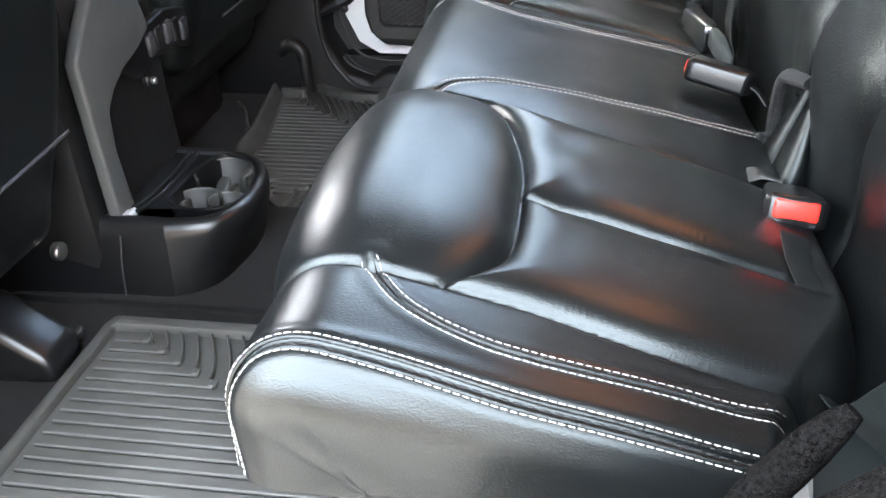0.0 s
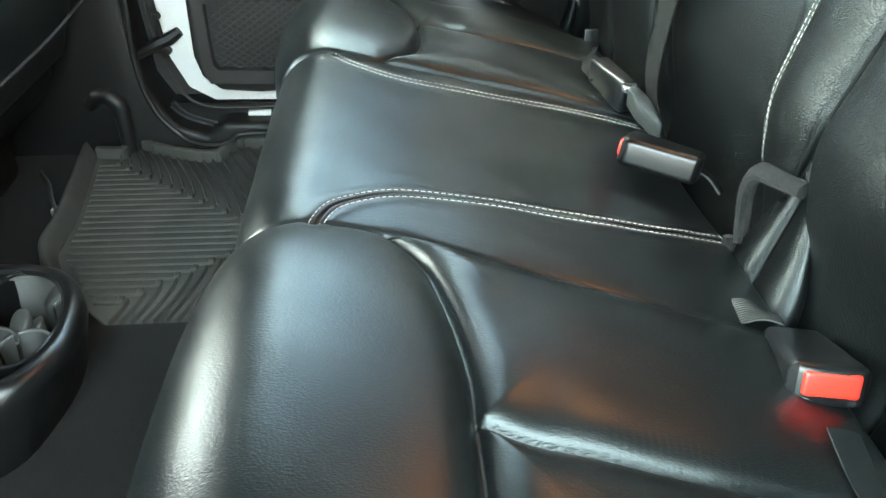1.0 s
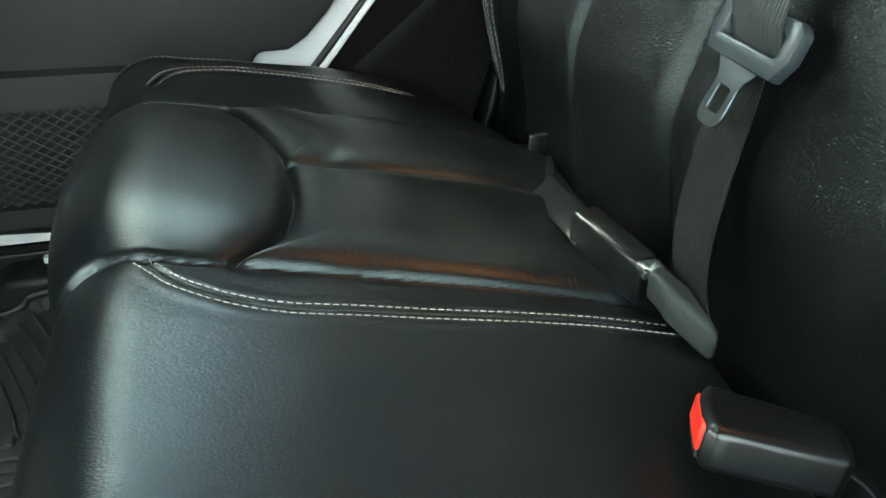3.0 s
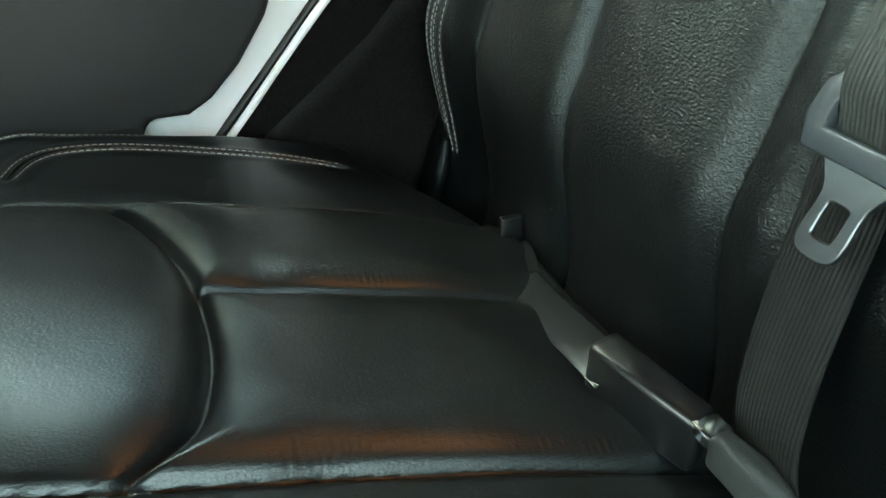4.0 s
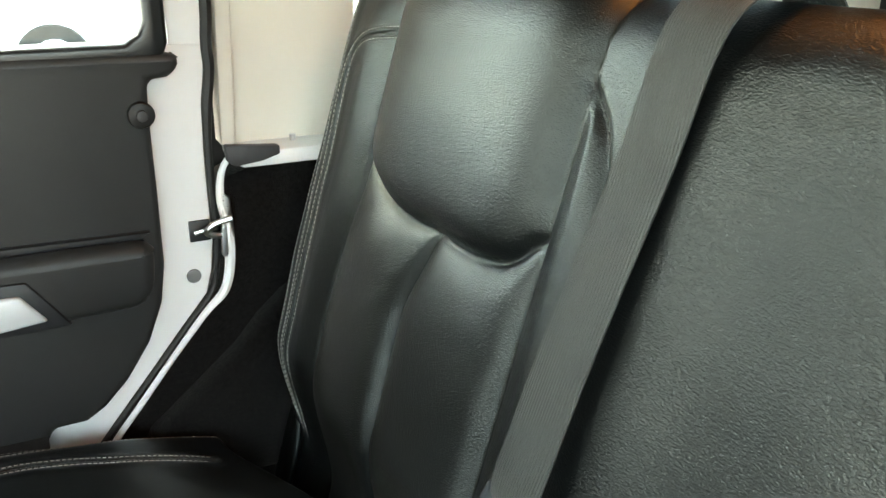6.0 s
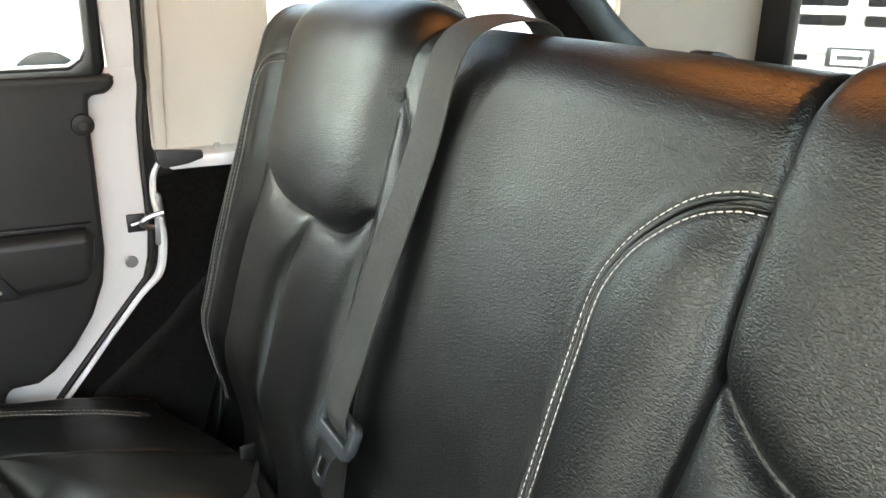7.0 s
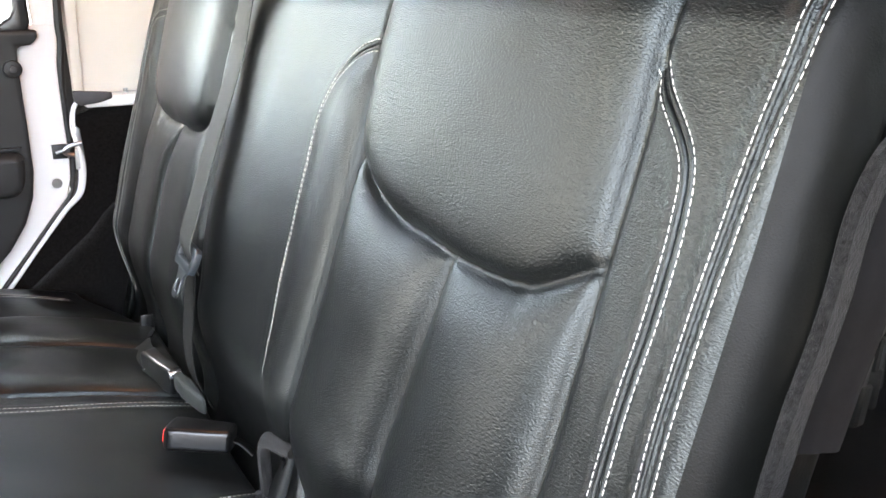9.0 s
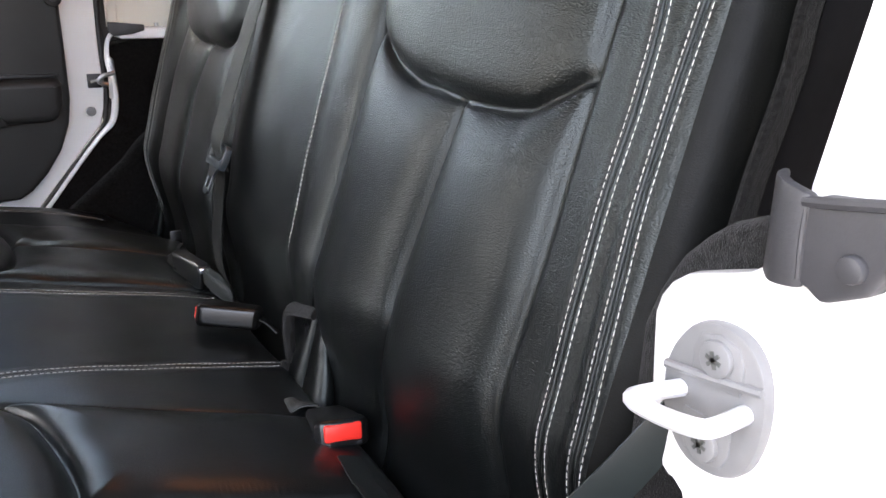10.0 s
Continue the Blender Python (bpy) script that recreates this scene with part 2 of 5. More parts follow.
WALLPAINT = material("plastered_wall", (0.33, 0.29, 0.25), 0.9, grain=0.4, scale=40, spread=0.1, patch=0.8)


def glass(name, tint):
    m = bpy.data.materials.new(name)
    m.use_nodes = True
    b = m.node_tree.nodes["Principled BSDF"]
    b.inputs["Base Color"].default_value = (*tint, 1)
    b.inputs["Roughness"].default_value = 0.02
    b.inputs["Transmission Weight"].default_value = 1
    b.inputs["IOR"].default_value = 1.45
    return m


LAMP = material("amber_lamp_lens", (0.7, 0.5, 0.3), 0.4, spread=0.05)
GLASS = glass("window_glass", (0.80, 0.91, 0.90))
TINT = glass("tinted_glass", (0.42, 0.45, 0.44))


def woven(m, period):
    """Adds fine lengthwise ribs to a strap's relief."""
    t = m.node_tree
    pos = next(n for n in t.nodes if n.type == "TEX_COORD")
    bump = next(n for n in t.nodes if n.type == "BUMP")
    wave = t.nodes.new("ShaderNodeTexWave")
    wave.bands_direction = "Y"
    wave.inputs["Scale"].default_value = 0.314 / period
    wave.inputs["Distortion"].default_value = 0.4
    wave.inputs["Detail Scale"].default_value = 40
    t.links.new(pos.outputs["Object"], wave.inputs["Vector"])
    ribs = t.nodes.new("ShaderNodeBump")
    ribs.inputs["Strength"].default_value = 0.5
    ribs.inputs["Distance"].default_value = 0.0006
    t.links.new(wave.outputs["Fac"], ribs.inputs["Height"])
    t.links.new(bump.outputs[0], ribs.inputs["Normal"])
    t.links.new(ribs.outputs[0], t.nodes["Principled BSDF"].inputs["Normal"])


woven(WEB, 0.0024)
woven(SHADED_WEB, 0.0024)

# ---- the rear bench seat ----
def rolled(c, ea, ra, eb, rb, panel):
    """Side to side: flat between ea and eb, then round each end, then a flat side panel."""
    pa, pb = np.clip((ea - c) / ra, 0, math.pi / 2), np.clip((c - eb) / rb, 0, math.pi / 2)
    lat = np.clip(c, ea, eb) - ra * np.sin(pa) + rb * np.sin(pb)
    inset = ra * (1 - np.cos(pa)) + rb * (1 - np.cos(pb))
    q = np.clip(np.maximum((ea - ra * math.pi / 2 - c) / panel, (c - eb - rb * math.pi / 2) / panel), 0, 1)
    return lat, pb - pa, inset, q


CUSH_Y, CUSH_SLOPE, CUSH_R = 0.022, radians(9.7), 0.055
CUSH_END = radians(98)
PANEL_LOW = 0.232


def cushion_profile(u):
    t, n = np.array([math.cos(CUSH_SLOPE), -math.sin(CUSH_SLOPE)]), np.array([math.sin(CUSH_SLOPE), math.cos(CUSH_SLOPE)])
    th = np.clip(-u / CUSH_R, 0, CUSH_END)[..., None]
    up = np.clip(u, 0, None)[..., None]
    w = np.clip(-u - CUSH_R * CUSH_END, 0, None)[..., None]
    N = n * np.cos(th) - t * np.sin(th)
    P = np.array([-0.335, 0.322]) - CUSH_R * n + CUSH_R * N + up * t
    P = P - w * (t * math.cos(CUSH_END) + n * math.sin(CUSH_END))
    return P, N


def cushion_base(u, c):
    lat, phi, inset, q = rolled(c, -0.583, 0.034, 0.583, 0.034, 0.1)
    P, N = cushion_profile(u)
    x, z = P[..., 0] - N[..., 0] * inset, P[..., 1] - N[..., 1] * inset
    rear = 0.345 - 0.085 * ease(0.40, 0.6, np.abs(lat))
    z = z - 0.12 * ease(rear, rear + 0.06, u) - 0.012 * ease(rear - 0.12, rear + 0.05, u)
    z = z - 2.0 * np.clip(u - rear - 0.045, 0, None)
    z = z * (1 - q) + np.minimum(z, PANEL_LOW) * q
    x = x * (1 - q) + np.maximum(x, -0.31) * q
    pos = np.stack([x, lat + CUSH_Y, z], -1)
    nrm = np.stack([N[..., 0] * np.cos(phi), np.sin(phi), N[..., 1] * np.cos(phi)], -1)
    return pos, nrm


# seams and pads of the cushion as (along, across), the half beside the open door and the other one
PAD_OUT = (spline([(-0.13, 0.507), (-0.04, 0.506), (0.0, 0.507), (0.055, 0.511), (0.10, 0.515), (0.14, 0.521), (0.20, 0.531), (0.26, 0.536), (0.33, 0.538)]),
           spline([(-0.13, 0.470), (0.0, 0.468), (0.055, 0.464), (0.10, 0.463), (0.15, 0.456), (0.20, 0.449), (0.25, 0.444), (0.33, 0.438)]))
PAD_IN = (spline([(-0.13, 0.178), (0.0, 0.173), (0.05, 0.176), (0.09, 0.184), (0.13, 0.201), (0.17, 0.216), (0.21, 0.229), (0.25, 0.237), (0.36, 0.246)]),
          spline([(-0.13, 0.204), (-0.03, 0.197), (0.0, 0.193), (0.046, 0.187), (0.104, 0.182), (0.164, 0.176), (0.23, 0.166), (0.282, 0.157), (0.36, 0.146)]))
PAD_LIP = (spline([(0.056, 0.511), (0.077, 0.492), (0.093, 0.470), (0.101, 0.445), (0.103, 0.405), (0.103, 0.368), (0.103, 0.334), (0.098, 0.291), (0.089, 0.245), (0.077, 0.208), (0.054, 0.177)]),
           spline([(0.050, 0.464), (0.068, 0.436), (0.082, 0.402), (0.092, 0.370), (0.097, 0.340), (0.099, 0.305), (0.097, 0.270), (0.092, 0.245), (0.084, 0.222), (0.070, 0.206), (0.048, 0.187)]))
PLEAT = (spline([(0.103, 0.366), (0.134, 0.378), (0.172, 0.386), (0.21, 0.394), (0.25, 0.401), (0.33, 0.408)]),
         spline([(0.098, 0.342), (0.126, 0.339), (0.152, 0.335), (0.19, 0.330), (0.25, 0.324), (0.33, 0.316)]))
SEAM_OUT = (spline([(0.006, 0.502), (0.03, 0.536), (0.052, 0.552), (0.078, 0.562), (0.106, 0.568), (0.15, 0.570), (0.21, 0.568), (0.25, 0.567), (0.276, 0.563), (0.288, 0.555)]),
            spline([(-0.012, 0.512), (0.0, 0.540), (0.02, 0.559), (0.055, 0.567), (0.10, 0.565), (0.142, 0.557), (0.19, 0.551), (0.245, 0.541)]))
SEAM_IN_NEAR = spline([(0.0, 0.178), (0.013, 0.148), (0.035, 0.130), (0.06, 0.119), (0.098, 0.115), (0.15, 0.117), (0.2, 0.124), (0.25, 0.126), (0.31, 0.117), (0.36, 0.110)])
SEAM_IN_FAR = spline([(-0.005, 0.192), (0.012, 0.167), (0.03, 0.153), (0.05, 0.143), (0.08, 0.136), (0.12, 0.134), (0.16, 0.132), (0.22, 0.128), (0.27, 0.124), (0.34, 0.118)])
EDGE_SEAM = spline([(-0.134, 0.608), (-0.066, 0.598), (-0.035, 0.593), (0.0, 0.594), (0.05, 0.597), (0.12, 0.603), (0.2, 0.604), (0.28, 0.603)])


def cushion_relief(u, c):
    a = np.abs(c)
    h = np.zeros(np.broadcast(u, c).shape)
    near = c < 0

    def pick(lines):
        return np.where(near, away(u, a, lines[0]), away(u, a, lines[1]))

    def edge(lines):
        return np.where(near, np.interp(u, lines[0][:, 0], lines[0][:, 1]), np.interp(u, lines[1][:, 0], lines[1][:, 1]))

    d_pipe = np.minimum(pick(PAD_OUT), pick(PAD_IN))
    d_lip, d_pleat = pick(PAD_LIP), pick(PLEAT)
    within = ((a < edge(PAD_OUT)) & (a > edge(PAD_IN))).astype(float)
    lips = []
    for line in PAD_LIP:
        order = np.argsort(line[:, 1])
        lips.append(np.interp(a, line[order, 1], line[order, 0]))
    lip_u = np.where(near, lips[0], lips[1])
    front = (u < lip_u) * within
    rear = (u >= lip_u) * within
    h += front * (0.017 * (1 - np.exp(-d_lip / 0.009)) * (0.12 + 0.88 * (1 - np.exp(-d_pipe / 0.045))) + 0.005 * (1 - np.exp(-np.minimum(d_lip, d_pipe) / 0.05)))
    d_rear = np.minimum(np.minimum(d_pipe, d_pleat), d_lip * 1.2)
    h += rear * 0.015 * (1 - np.exp(-d_rear / 0.013)) * (0.75 + 0.25 * ease(0.34, 0.1, u))
    # soft hollows and pulled leather behind the front pad
    h -= rear * 0.0022 * np.exp(-((u - 0.135) / 0.02) ** 2) * (0.5 + 0.5 * np.cos(a * 70))
    # short gathers across the rolled edges of the rear pads
    pull = np.sin(u * 1150 + 5 * np.sin(u * 61 + c * 17) + a * 120) + 0.7 * np.sin(u * 1430 + 4 * np.sin(u * 47 + 1.0) - a * 160)
    h += rear * 0.00026 * pull * np.exp(-(((d_rear - 0.011) / 0.008) ** 2)) * ease(0.09, 0.13, u) * (0.2 + 0.8 * np.sin(u * 23 + c * 9) ** 2) * (0.35 + 0.65 * np.sin(u * 137 + 3 * np.sin(u * 71) + c * 43) ** 2)
    h += (1 - within) * 0.004 * (1 - np.exp(-d_pipe / 0.02))
    h -= 0.0034 * np.exp(-(d_pipe / 0.0030) ** 2) + within * (0.003 * np.exp(-(d_lip / 0.0032) ** 2) + rear * 0.003 * np.exp(-(d_pleat / 0.0030) ** 2))
    d_seam = np.minimum(pick(SEAM_OUT), np.where(near, away(u, a, SEAM_IN_NEAR), away(u, a, SEAM_IN_FAR)))
    h += 0.0008 * np.exp(-((d_seam - 0.009) / 0.005) ** 2) - 0.0022 * np.exp(-(d_seam / 0.0028) ** 2)
    d_edge = away(u, a, EDGE_SEAM)
    h += 0.0016 * np.exp(-((d_edge - 0.008) / 0.006) ** 2) - 0.0024 * np.exp(-(d_edge / 0.003) ** 2)
    # broad sag and slight unevenness
    h += 0.002 * np.sin(u * 17 + 1.3) * np.sin(c * 9 + 0.4) + 0.0004 * np.sin(u * 60 + c * 23) * np.sin(c * 41 - u * 13)
    h -= 0.006 * np.exp(-((a - 0.0) / 0.08) ** 2) * ease(0.0, 0.15, u)
    return h


def cushion_surface(u, c):
    P, N = cushion_base(u, c)
    return P + N * cushion_relief(u, c)[..., None], N


BACK_LEAN = math.atan(0.28)
BACK_R, BACK_Z, BACK_TOP = 0.05, 0.19, 0.757


def back_profile(v):
    t, n = np.array([math.sin(BACK_LEAN), math.cos(BACK_LEAN)]), np.array([-math.cos(BACK_LEAN), math.sin(BACK_LEAN)])
    P0 = np.array([0.008 + 0.28 * (BACK_Z - 0.318), BACK_Z])
    L = (BACK_TOP - BACK_Z) / math.cos(BACK_LEAN)
    th = np.clip((v - L) / BACK_R, 0, math.pi)[..., None]
    w = np.clip(v - L - BACK_R * math.pi, 0, None)[..., None]
    N = n * np.cos(th) + t * np.sin(th)
    mid = P0 + np.clip(v, 0, L)[..., None] * t - BACK_R * n - w * t
    return mid + BACK_R * N, N, mid


BACK_FRONT = (BACK_TOP - BACK_Z) / math.cos(BACK_LEAN)
BACK_LENGTH = BACK_FRONT + BACK_R * math.pi + 0.45
# seams and pads of the backrest as (across, height)
BACK_PAD = (spline([(0.180, 0.645), (0.198, 0.629), (0.225, 0.612), (0.268, 0.598), (0.308, 0.594), (0.349, 0.590), (0.387, 0.589), (0.420, 0.591), (0.440, 0.595), (0.461, 0.606), (0.478, 0.616), (0.494, 0.624)]),
            spline([(0.208, 0.632), (0.231, 0.617), (0.243, 0.606), (0.262, 0.595), (0.290, 0.589), (0.322, 0.588), (0.354, 0.590), (0.392, 0.589), (0.430, 0.592), (0.472, 0.606), (0.502, 0.622), (0.514, 0.636)]))
BACK_SEAM_OUT = spline([(0.494, 0.738), (0.504, 0.722), (0.525, 0.699), (0.533, 0.683), (0.536, 0.665), (0.538, 0.640), (0.538, 0.605), (0.537, 0.565), (0.538, 0.5), (0.540, 0.40), (0.541, 0.28)])
BACK_SEAM_IN = spline([(0.180, 0.730), (0.160, 0.728), (0.134, 0.719), (0.110, 0.701), (0.091, 0.679), (0.079, 0.65), (0.076, 0.60), (0.075, 0.54), (0.076, 0.48), (0.079, 0.43), (0.083, 0.37), (0.078, 0.325)])
BACK_SEAM_FAR = spline([(0.220, 0.736), (0.207, 0.7225), (0.195, 0.710), (0.188, 0.697), (0.176, 0.66), (0.170, 0.61), (0.167, 0.5), (0.165, 0.4), (0.165, 0.32)])
BACK_EDGE = spline([(0.578, 0.87), (0.579, 0.77), (0.573, 0.712), (0.569, 0.665), (0.567, 0.61), (0.567, 0.56), (0.570, 0.5), (0.574, 0.42), (0.576, 0.3)])
BACK_EDGE_FAR = spline([(0.606, 0.87), (0.606, 0.77), (0.604, 0.70), (0.601, 0.6), (0.597, 0.525), (0.592, 0.46), (0.591, 0.38), (0.590, 0.3)])
BACK_SEAM_OUT_FAR = spline([(0.512, 0.742), (0.545, 0.736), (0.570, 0.727), (0.584, 0.710), (0.587, 0.68), (0.582, 0.6), (0.577, 0.5), (0.575, 0.36), (0.575, 0.28)])
BACK_SHEAR = 0.027


def back_relief(v, c):
    z = BACK_Z + v * math.cos(BACK_LEAN)
    a = np.abs(c)
    far = c > 0
    h = np.zeros(np.broadcast(v, c).shape)
    edge_in = np.where(far, 0.218, 0.178)
    edge_out = np.where(far, 0.507 + 0.010 * ease(0.6, 0.5, z), 0.491 - 0.008 * ease(0.5, 0.38, z))
    pad_z = np.where(far, np.interp(a, BACK_PAD[1][:, 0], BACK_PAD[1][:, 1]), np.interp(a, BACK_PAD[0][:, 0], BACK_PAD[0][:, 1]))
    d_pad = np.where(far, away(a, z, BACK_PAD[1]), away(a, z, BACK_PAD[0]))
    d_in, d_out = np.abs(a - edge_in), np.abs(a - edge_out)
    d_side = np.minimum(d_in, d_out)
    within = ((a > edge_in) & (a < edge_out)).astype(float)
    upper, lower = within * (z > pad_z), within * (z <= pad_z)
    h += upper * (np.where(far, 0.021, 0.012) * (1 - np.exp(-d_pad / 0.011)) * (1 - np.exp(-np.where(far, d_side / 0.02, d_side / 0.012))) + 0.004 * (1 - np.exp(-np.minimum(d_pad, d_side) / 0.06)))
    d_pleat = np.abs(a - np.where(far, 0.355 + 0.026 * ease(0.6, 0.5, z) - 0.005 * ease(0.48, 0.40, z), 0.346 - 0.026 * ease(0.6, 0.4, z) - 0.028 * ease(0.4, 0.3, z)))
    h -= within * 0.003 * np.exp(-(d_pad / 0.004) ** 2) + lower * 0.003 * np.exp(-(d_pleat / 0.0036) ** 2) + 0.0035 * np.exp(-(d_out / 0.0042) ** 2)
    h += lower * np.where(far, 0.016 * (1 - np.exp(-np.minimum(d_side / 0.016, d_pleat / 0.012))), 0.020 * (1 - np.exp(-np.minimum(d_side, d_pleat) / 0.020))) * (1 - np.exp(-d_pad / 0.022))
    h += (1 - within) * 0.004 * (1 - np.exp(-d_side / 0.02)) * (a > edge_in)
    wing = np.where(far, np.interp(z, BACK_SEAM_FAR[::-1, 1], BACK_SEAM_FAR[::-1, 0]), np.interp(z, BACK_SEAM_IN[::-1, 1], BACK_SEAM_IN[::-1, 0]))
    h += (a < edge_in) * (a > wing) * 0.012 * (1 - np.exp(-np.minimum(d_in, np.abs(a - wing)) / 0.018)) * ease(0.735, 0.685, z)
    d_seam = np.where(far, np.minimum(away(a, z, BACK_SEAM_OUT_FAR), away(a, z, BACK_SEAM_FAR)), np.minimum(away(a, z, BACK_SEAM_OUT), away(a, z, BACK_SEAM_IN)))
    h += 0.0008 * np.exp(-((d_seam - 0.009) / 0.005) ** 2) - 0.0022 * np.exp(-(d_seam / 0.0028) ** 2)
    d_edge = np.where(far, away(a, z, BACK_EDGE_FAR), away(a, z, BACK_EDGE))
    h += 0.0018 * np.exp(-((d_edge - 0.008) / 0.006) ** 2) - 0.0026 * np.exp(-(d_edge / 0.003) ** 2)
    h += 0.0025 * np.sin(z * 15 + 0.7) * np.sin(c * 11 + 0.9) + 0.0004 * np.sin(z * 57 + c * 19) * np.sin(c * 37 - z * 17)
    h += (c > 0.5) * 0.008 * ease(0.515, 0.56, c) * ease(0.82, 0.70, z)
    # the middle panel swells under the belt
    h += 0.011 * np.exp(-((c - 0.125) / 0.05) ** 2) * ease(0.40, 0.50, z) * ease(0.80, 0.74, z) * (a < edge_in)
    # gathers under the pad
    h += lower * 0.0008 * np.sin(c * 190 + 5 * np.sin(c * 31) + 3 * np.sin(z * 40)) * np.exp(-d_pad / 0.02) * ease(0.40, 0.46, a)
    h -= 0.055 * ease(0.40, 0.25, z)
    return h * ease(BACK_FRONT + 0.15, BACK_FRONT + 0.05, v)


def back_surface_for(ea, ra, eb, rb):
    def surface(v, c):
        lat, phi, inset, q = rolled(c, ea, ra, eb, rb, 0.05)
        P, N, mid = back_profile(v)
        P = P - N * inset[..., None] if np.ndim(inset) else P - N * inset
        side = 1 - q
        P = mid + (P - mid) * side[..., None]
        h = back_relief(v, c) * (q <= 0)
        lat = lat + 0.027 * ease(0.66, 0.33, BACK_Z + v * math.cos(BACK_LEAN)) * np.exp(-((c + 0.187) / 0.09) ** 2)
        pos = np.stack([P[..., 0] - BACK_SHEAR * lat, lat, P[..., 1]], -1)
        nrm = np.stack([N[..., 0] * np.cos(phi), np.sin(phi), N[..., 1] * np.cos(phi)], -1)
        return pos + nrm * h[..., None], nrm
    return surface


def upholstery(name, surface, rows, cols, mat, parent, label=""):
    U, C = np.meshgrid(rows, cols, indexing="ij")
    P, _ = surface(U, C)
    v, f = grid_mesh(P)
    return raw(name, v, f, mat, parent, label)


def stitching(name, surface, lines, mat, parent, step=0.0056, fill=0.76, thick=0.00042, proud=0.0003, label=""):
    """Rows of thread: small rounded stitches laid along lines in the surface's own flat coordinates."""
    verts, faces = [], []
    for line in lines:
        pts = resampled(line, step / 16)
        for k in range(0, len(pts) - 16, 16):
            a, b = pts[k], pts[k + int(16 * fill)]
            i = np.array([a, a + (b - a) * 0.2, a + (b - a) * 0.8, b])
            P, N = surface(i[:, 0], i[:, 1])
            t = P[3] - P[0]
            size = np.linalg.norm(t)
            if size < 1e-5:
                continue
            t = t / size
            s = np.cross(t, N[1])
            n0 = len(verts)
            for p, nn, w, up in ((P[0], N[0], 0.5, 0.0), (P[1], N[1], 1.0, 1.0), (P[2], N[2], 1.0, 1.0), (P[3], N[3], 0.5, 0.0)):
                p = p + nn * proud
                verts += [p - s * thick * w, p + nn * thick * 1.1 * up + nn * 0.0001, p + s * thick * w]
            for r in range(3):
                q = n0 + 3 * r
                faces += [(q, q + 1, q + 4, q + 3), (q + 1, q + 2, q + 5, q + 4)]
    return tagged(raw(name, verts, faces, mat, parent, label), kind="stuff")


def seam_rolls(surface, lines, parent, apart=0.0025, radius=0.0021):
    """The two folded leather edges that lie along each seam between its rows of thread."""
    angles = np.linspace(-1.6, 1.6, 6)
    for line in lines:
        for side in (-apart, apart):
            pts = resampled(offset_line(line, side), 0.004)
            P, N = surface(pts[:, 0], pts[:, 1])
            t = np.gradient(P, axis=0)
            t /= np.linalg.norm(t, axis=1)[:, None] + 1e-9
            s = np.cross(t, N)
            k = np.arange(len(P))
            slim = np.clip(np.minimum(k, len(P) - 1 - k) / 7.0, 0.05, 1)[:, None] * radius
            rows = np.stack([P + s * slim * math.sin(a) + N * (slim * 0.75 * math.cos(a) + 0.0002) for a in angles], 1)
            v, f = grid_mesh(rows)
            raw("seam_fold", v, f, LEATHER, parent)


def offset_line(line, d):
    t = np.gradient(line, axis=0)
    t /= np.linalg.norm(t, axis=1)[:, None] + 1e-9
    return line + np.stack([-t[:, 1], t[:, 0]], 1) * d


def mirrored(line):
    return line * np.array([1, -1])


bench = thing("rear_bench_seat", "black leather rear bench seat with white double stitching", "car seat")
cush = upholstery("cushion", cushion_surface, np.arange(-0.135, 0.425, 0.0016), np.arange(-0.735, 0.7351, 0.0018), SOFT_LEATHER, bench)
both = []
for d in (-0.0052, 0.0052):
    both += [offset_line(SEAM_OUT[1], d), mirrored(offset_line(SEAM_OUT[0], d)), mirrored(offset_line(SEAM_IN_NEAR, d)), offset_line(SEAM_IN_FAR, d)]
for d in (-0.0051, 0.0051):
    both += [offset_line(EDGE_SEAM, d), mirrored(offset_line(EDGE_SEAM, d))]
stitching("stitching", cushion_surface, both, THREAD, cush, label="white double-row stitching")
stitching("seam_thread", cushion_surface, [EDGE_SEAM, mirrored(EDGE_SEAM)], DARK_THREAD, cush, step=0.008, thick=0.0009, label="dark thread in the seam groove")
seam_rolls(cushion_surface, [SEAM_OUT[1], mirrored(SEAM_OUT[0]), mirrored(SEAM_IN_NEAR), SEAM_IN_FAR], cush)
seam_rolls(cushion_surface, [EDGE_SEAM, mirrored(EDGE_SEAM)], cush, 0.0033, 0.0019)
part("seat_base", block((-0.33, -0.57, 0.0), (-0.06, 0.61, 0.225), 0.02), PLASTIC, bench, "dark plastic riser under the cushion")

near_surface = back_surface_for(-0.575, 0.032, -0.194, 0.013)
far_surface = back_surface_for(-0.165, 0.013, 0.592, 0.036)
v_rows = np.concatenate([np.arange(0, BACK_FRONT + 0.16, 0.0025), np.arange(BACK_FRONT + 0.17, BACK_LENGTH, 0.02)])
near_back = upholstery("backrest", near_surface, v_rows, np.arange(-0.584, -0.118, 0.0023), LEATHER, bench, "narrow backrest section of black leather")
# leather side, kept dark by its own material instead of the light
upholstery("side_panel", near_surface, v_rows, np.append(np.arange(-0.675, -0.587, 0.004), -0.584), SIDE_LEATHER, bench, "matt leather side of the backrest, darkened in its material")
far_back = upholstery("backrest", far_surface, v_rows, np.arange(-0.234, 0.701, 0.0025), LEATHER, bench, "wide backrest section of black leather")


def to_v(line):
    """Lines of (side, height) as the backrest's own (along, side)."""
    return np.stack([(line[:, 1] - BACK_Z) / math.cos(BACK_LEAN), line[:, 0]], 1)


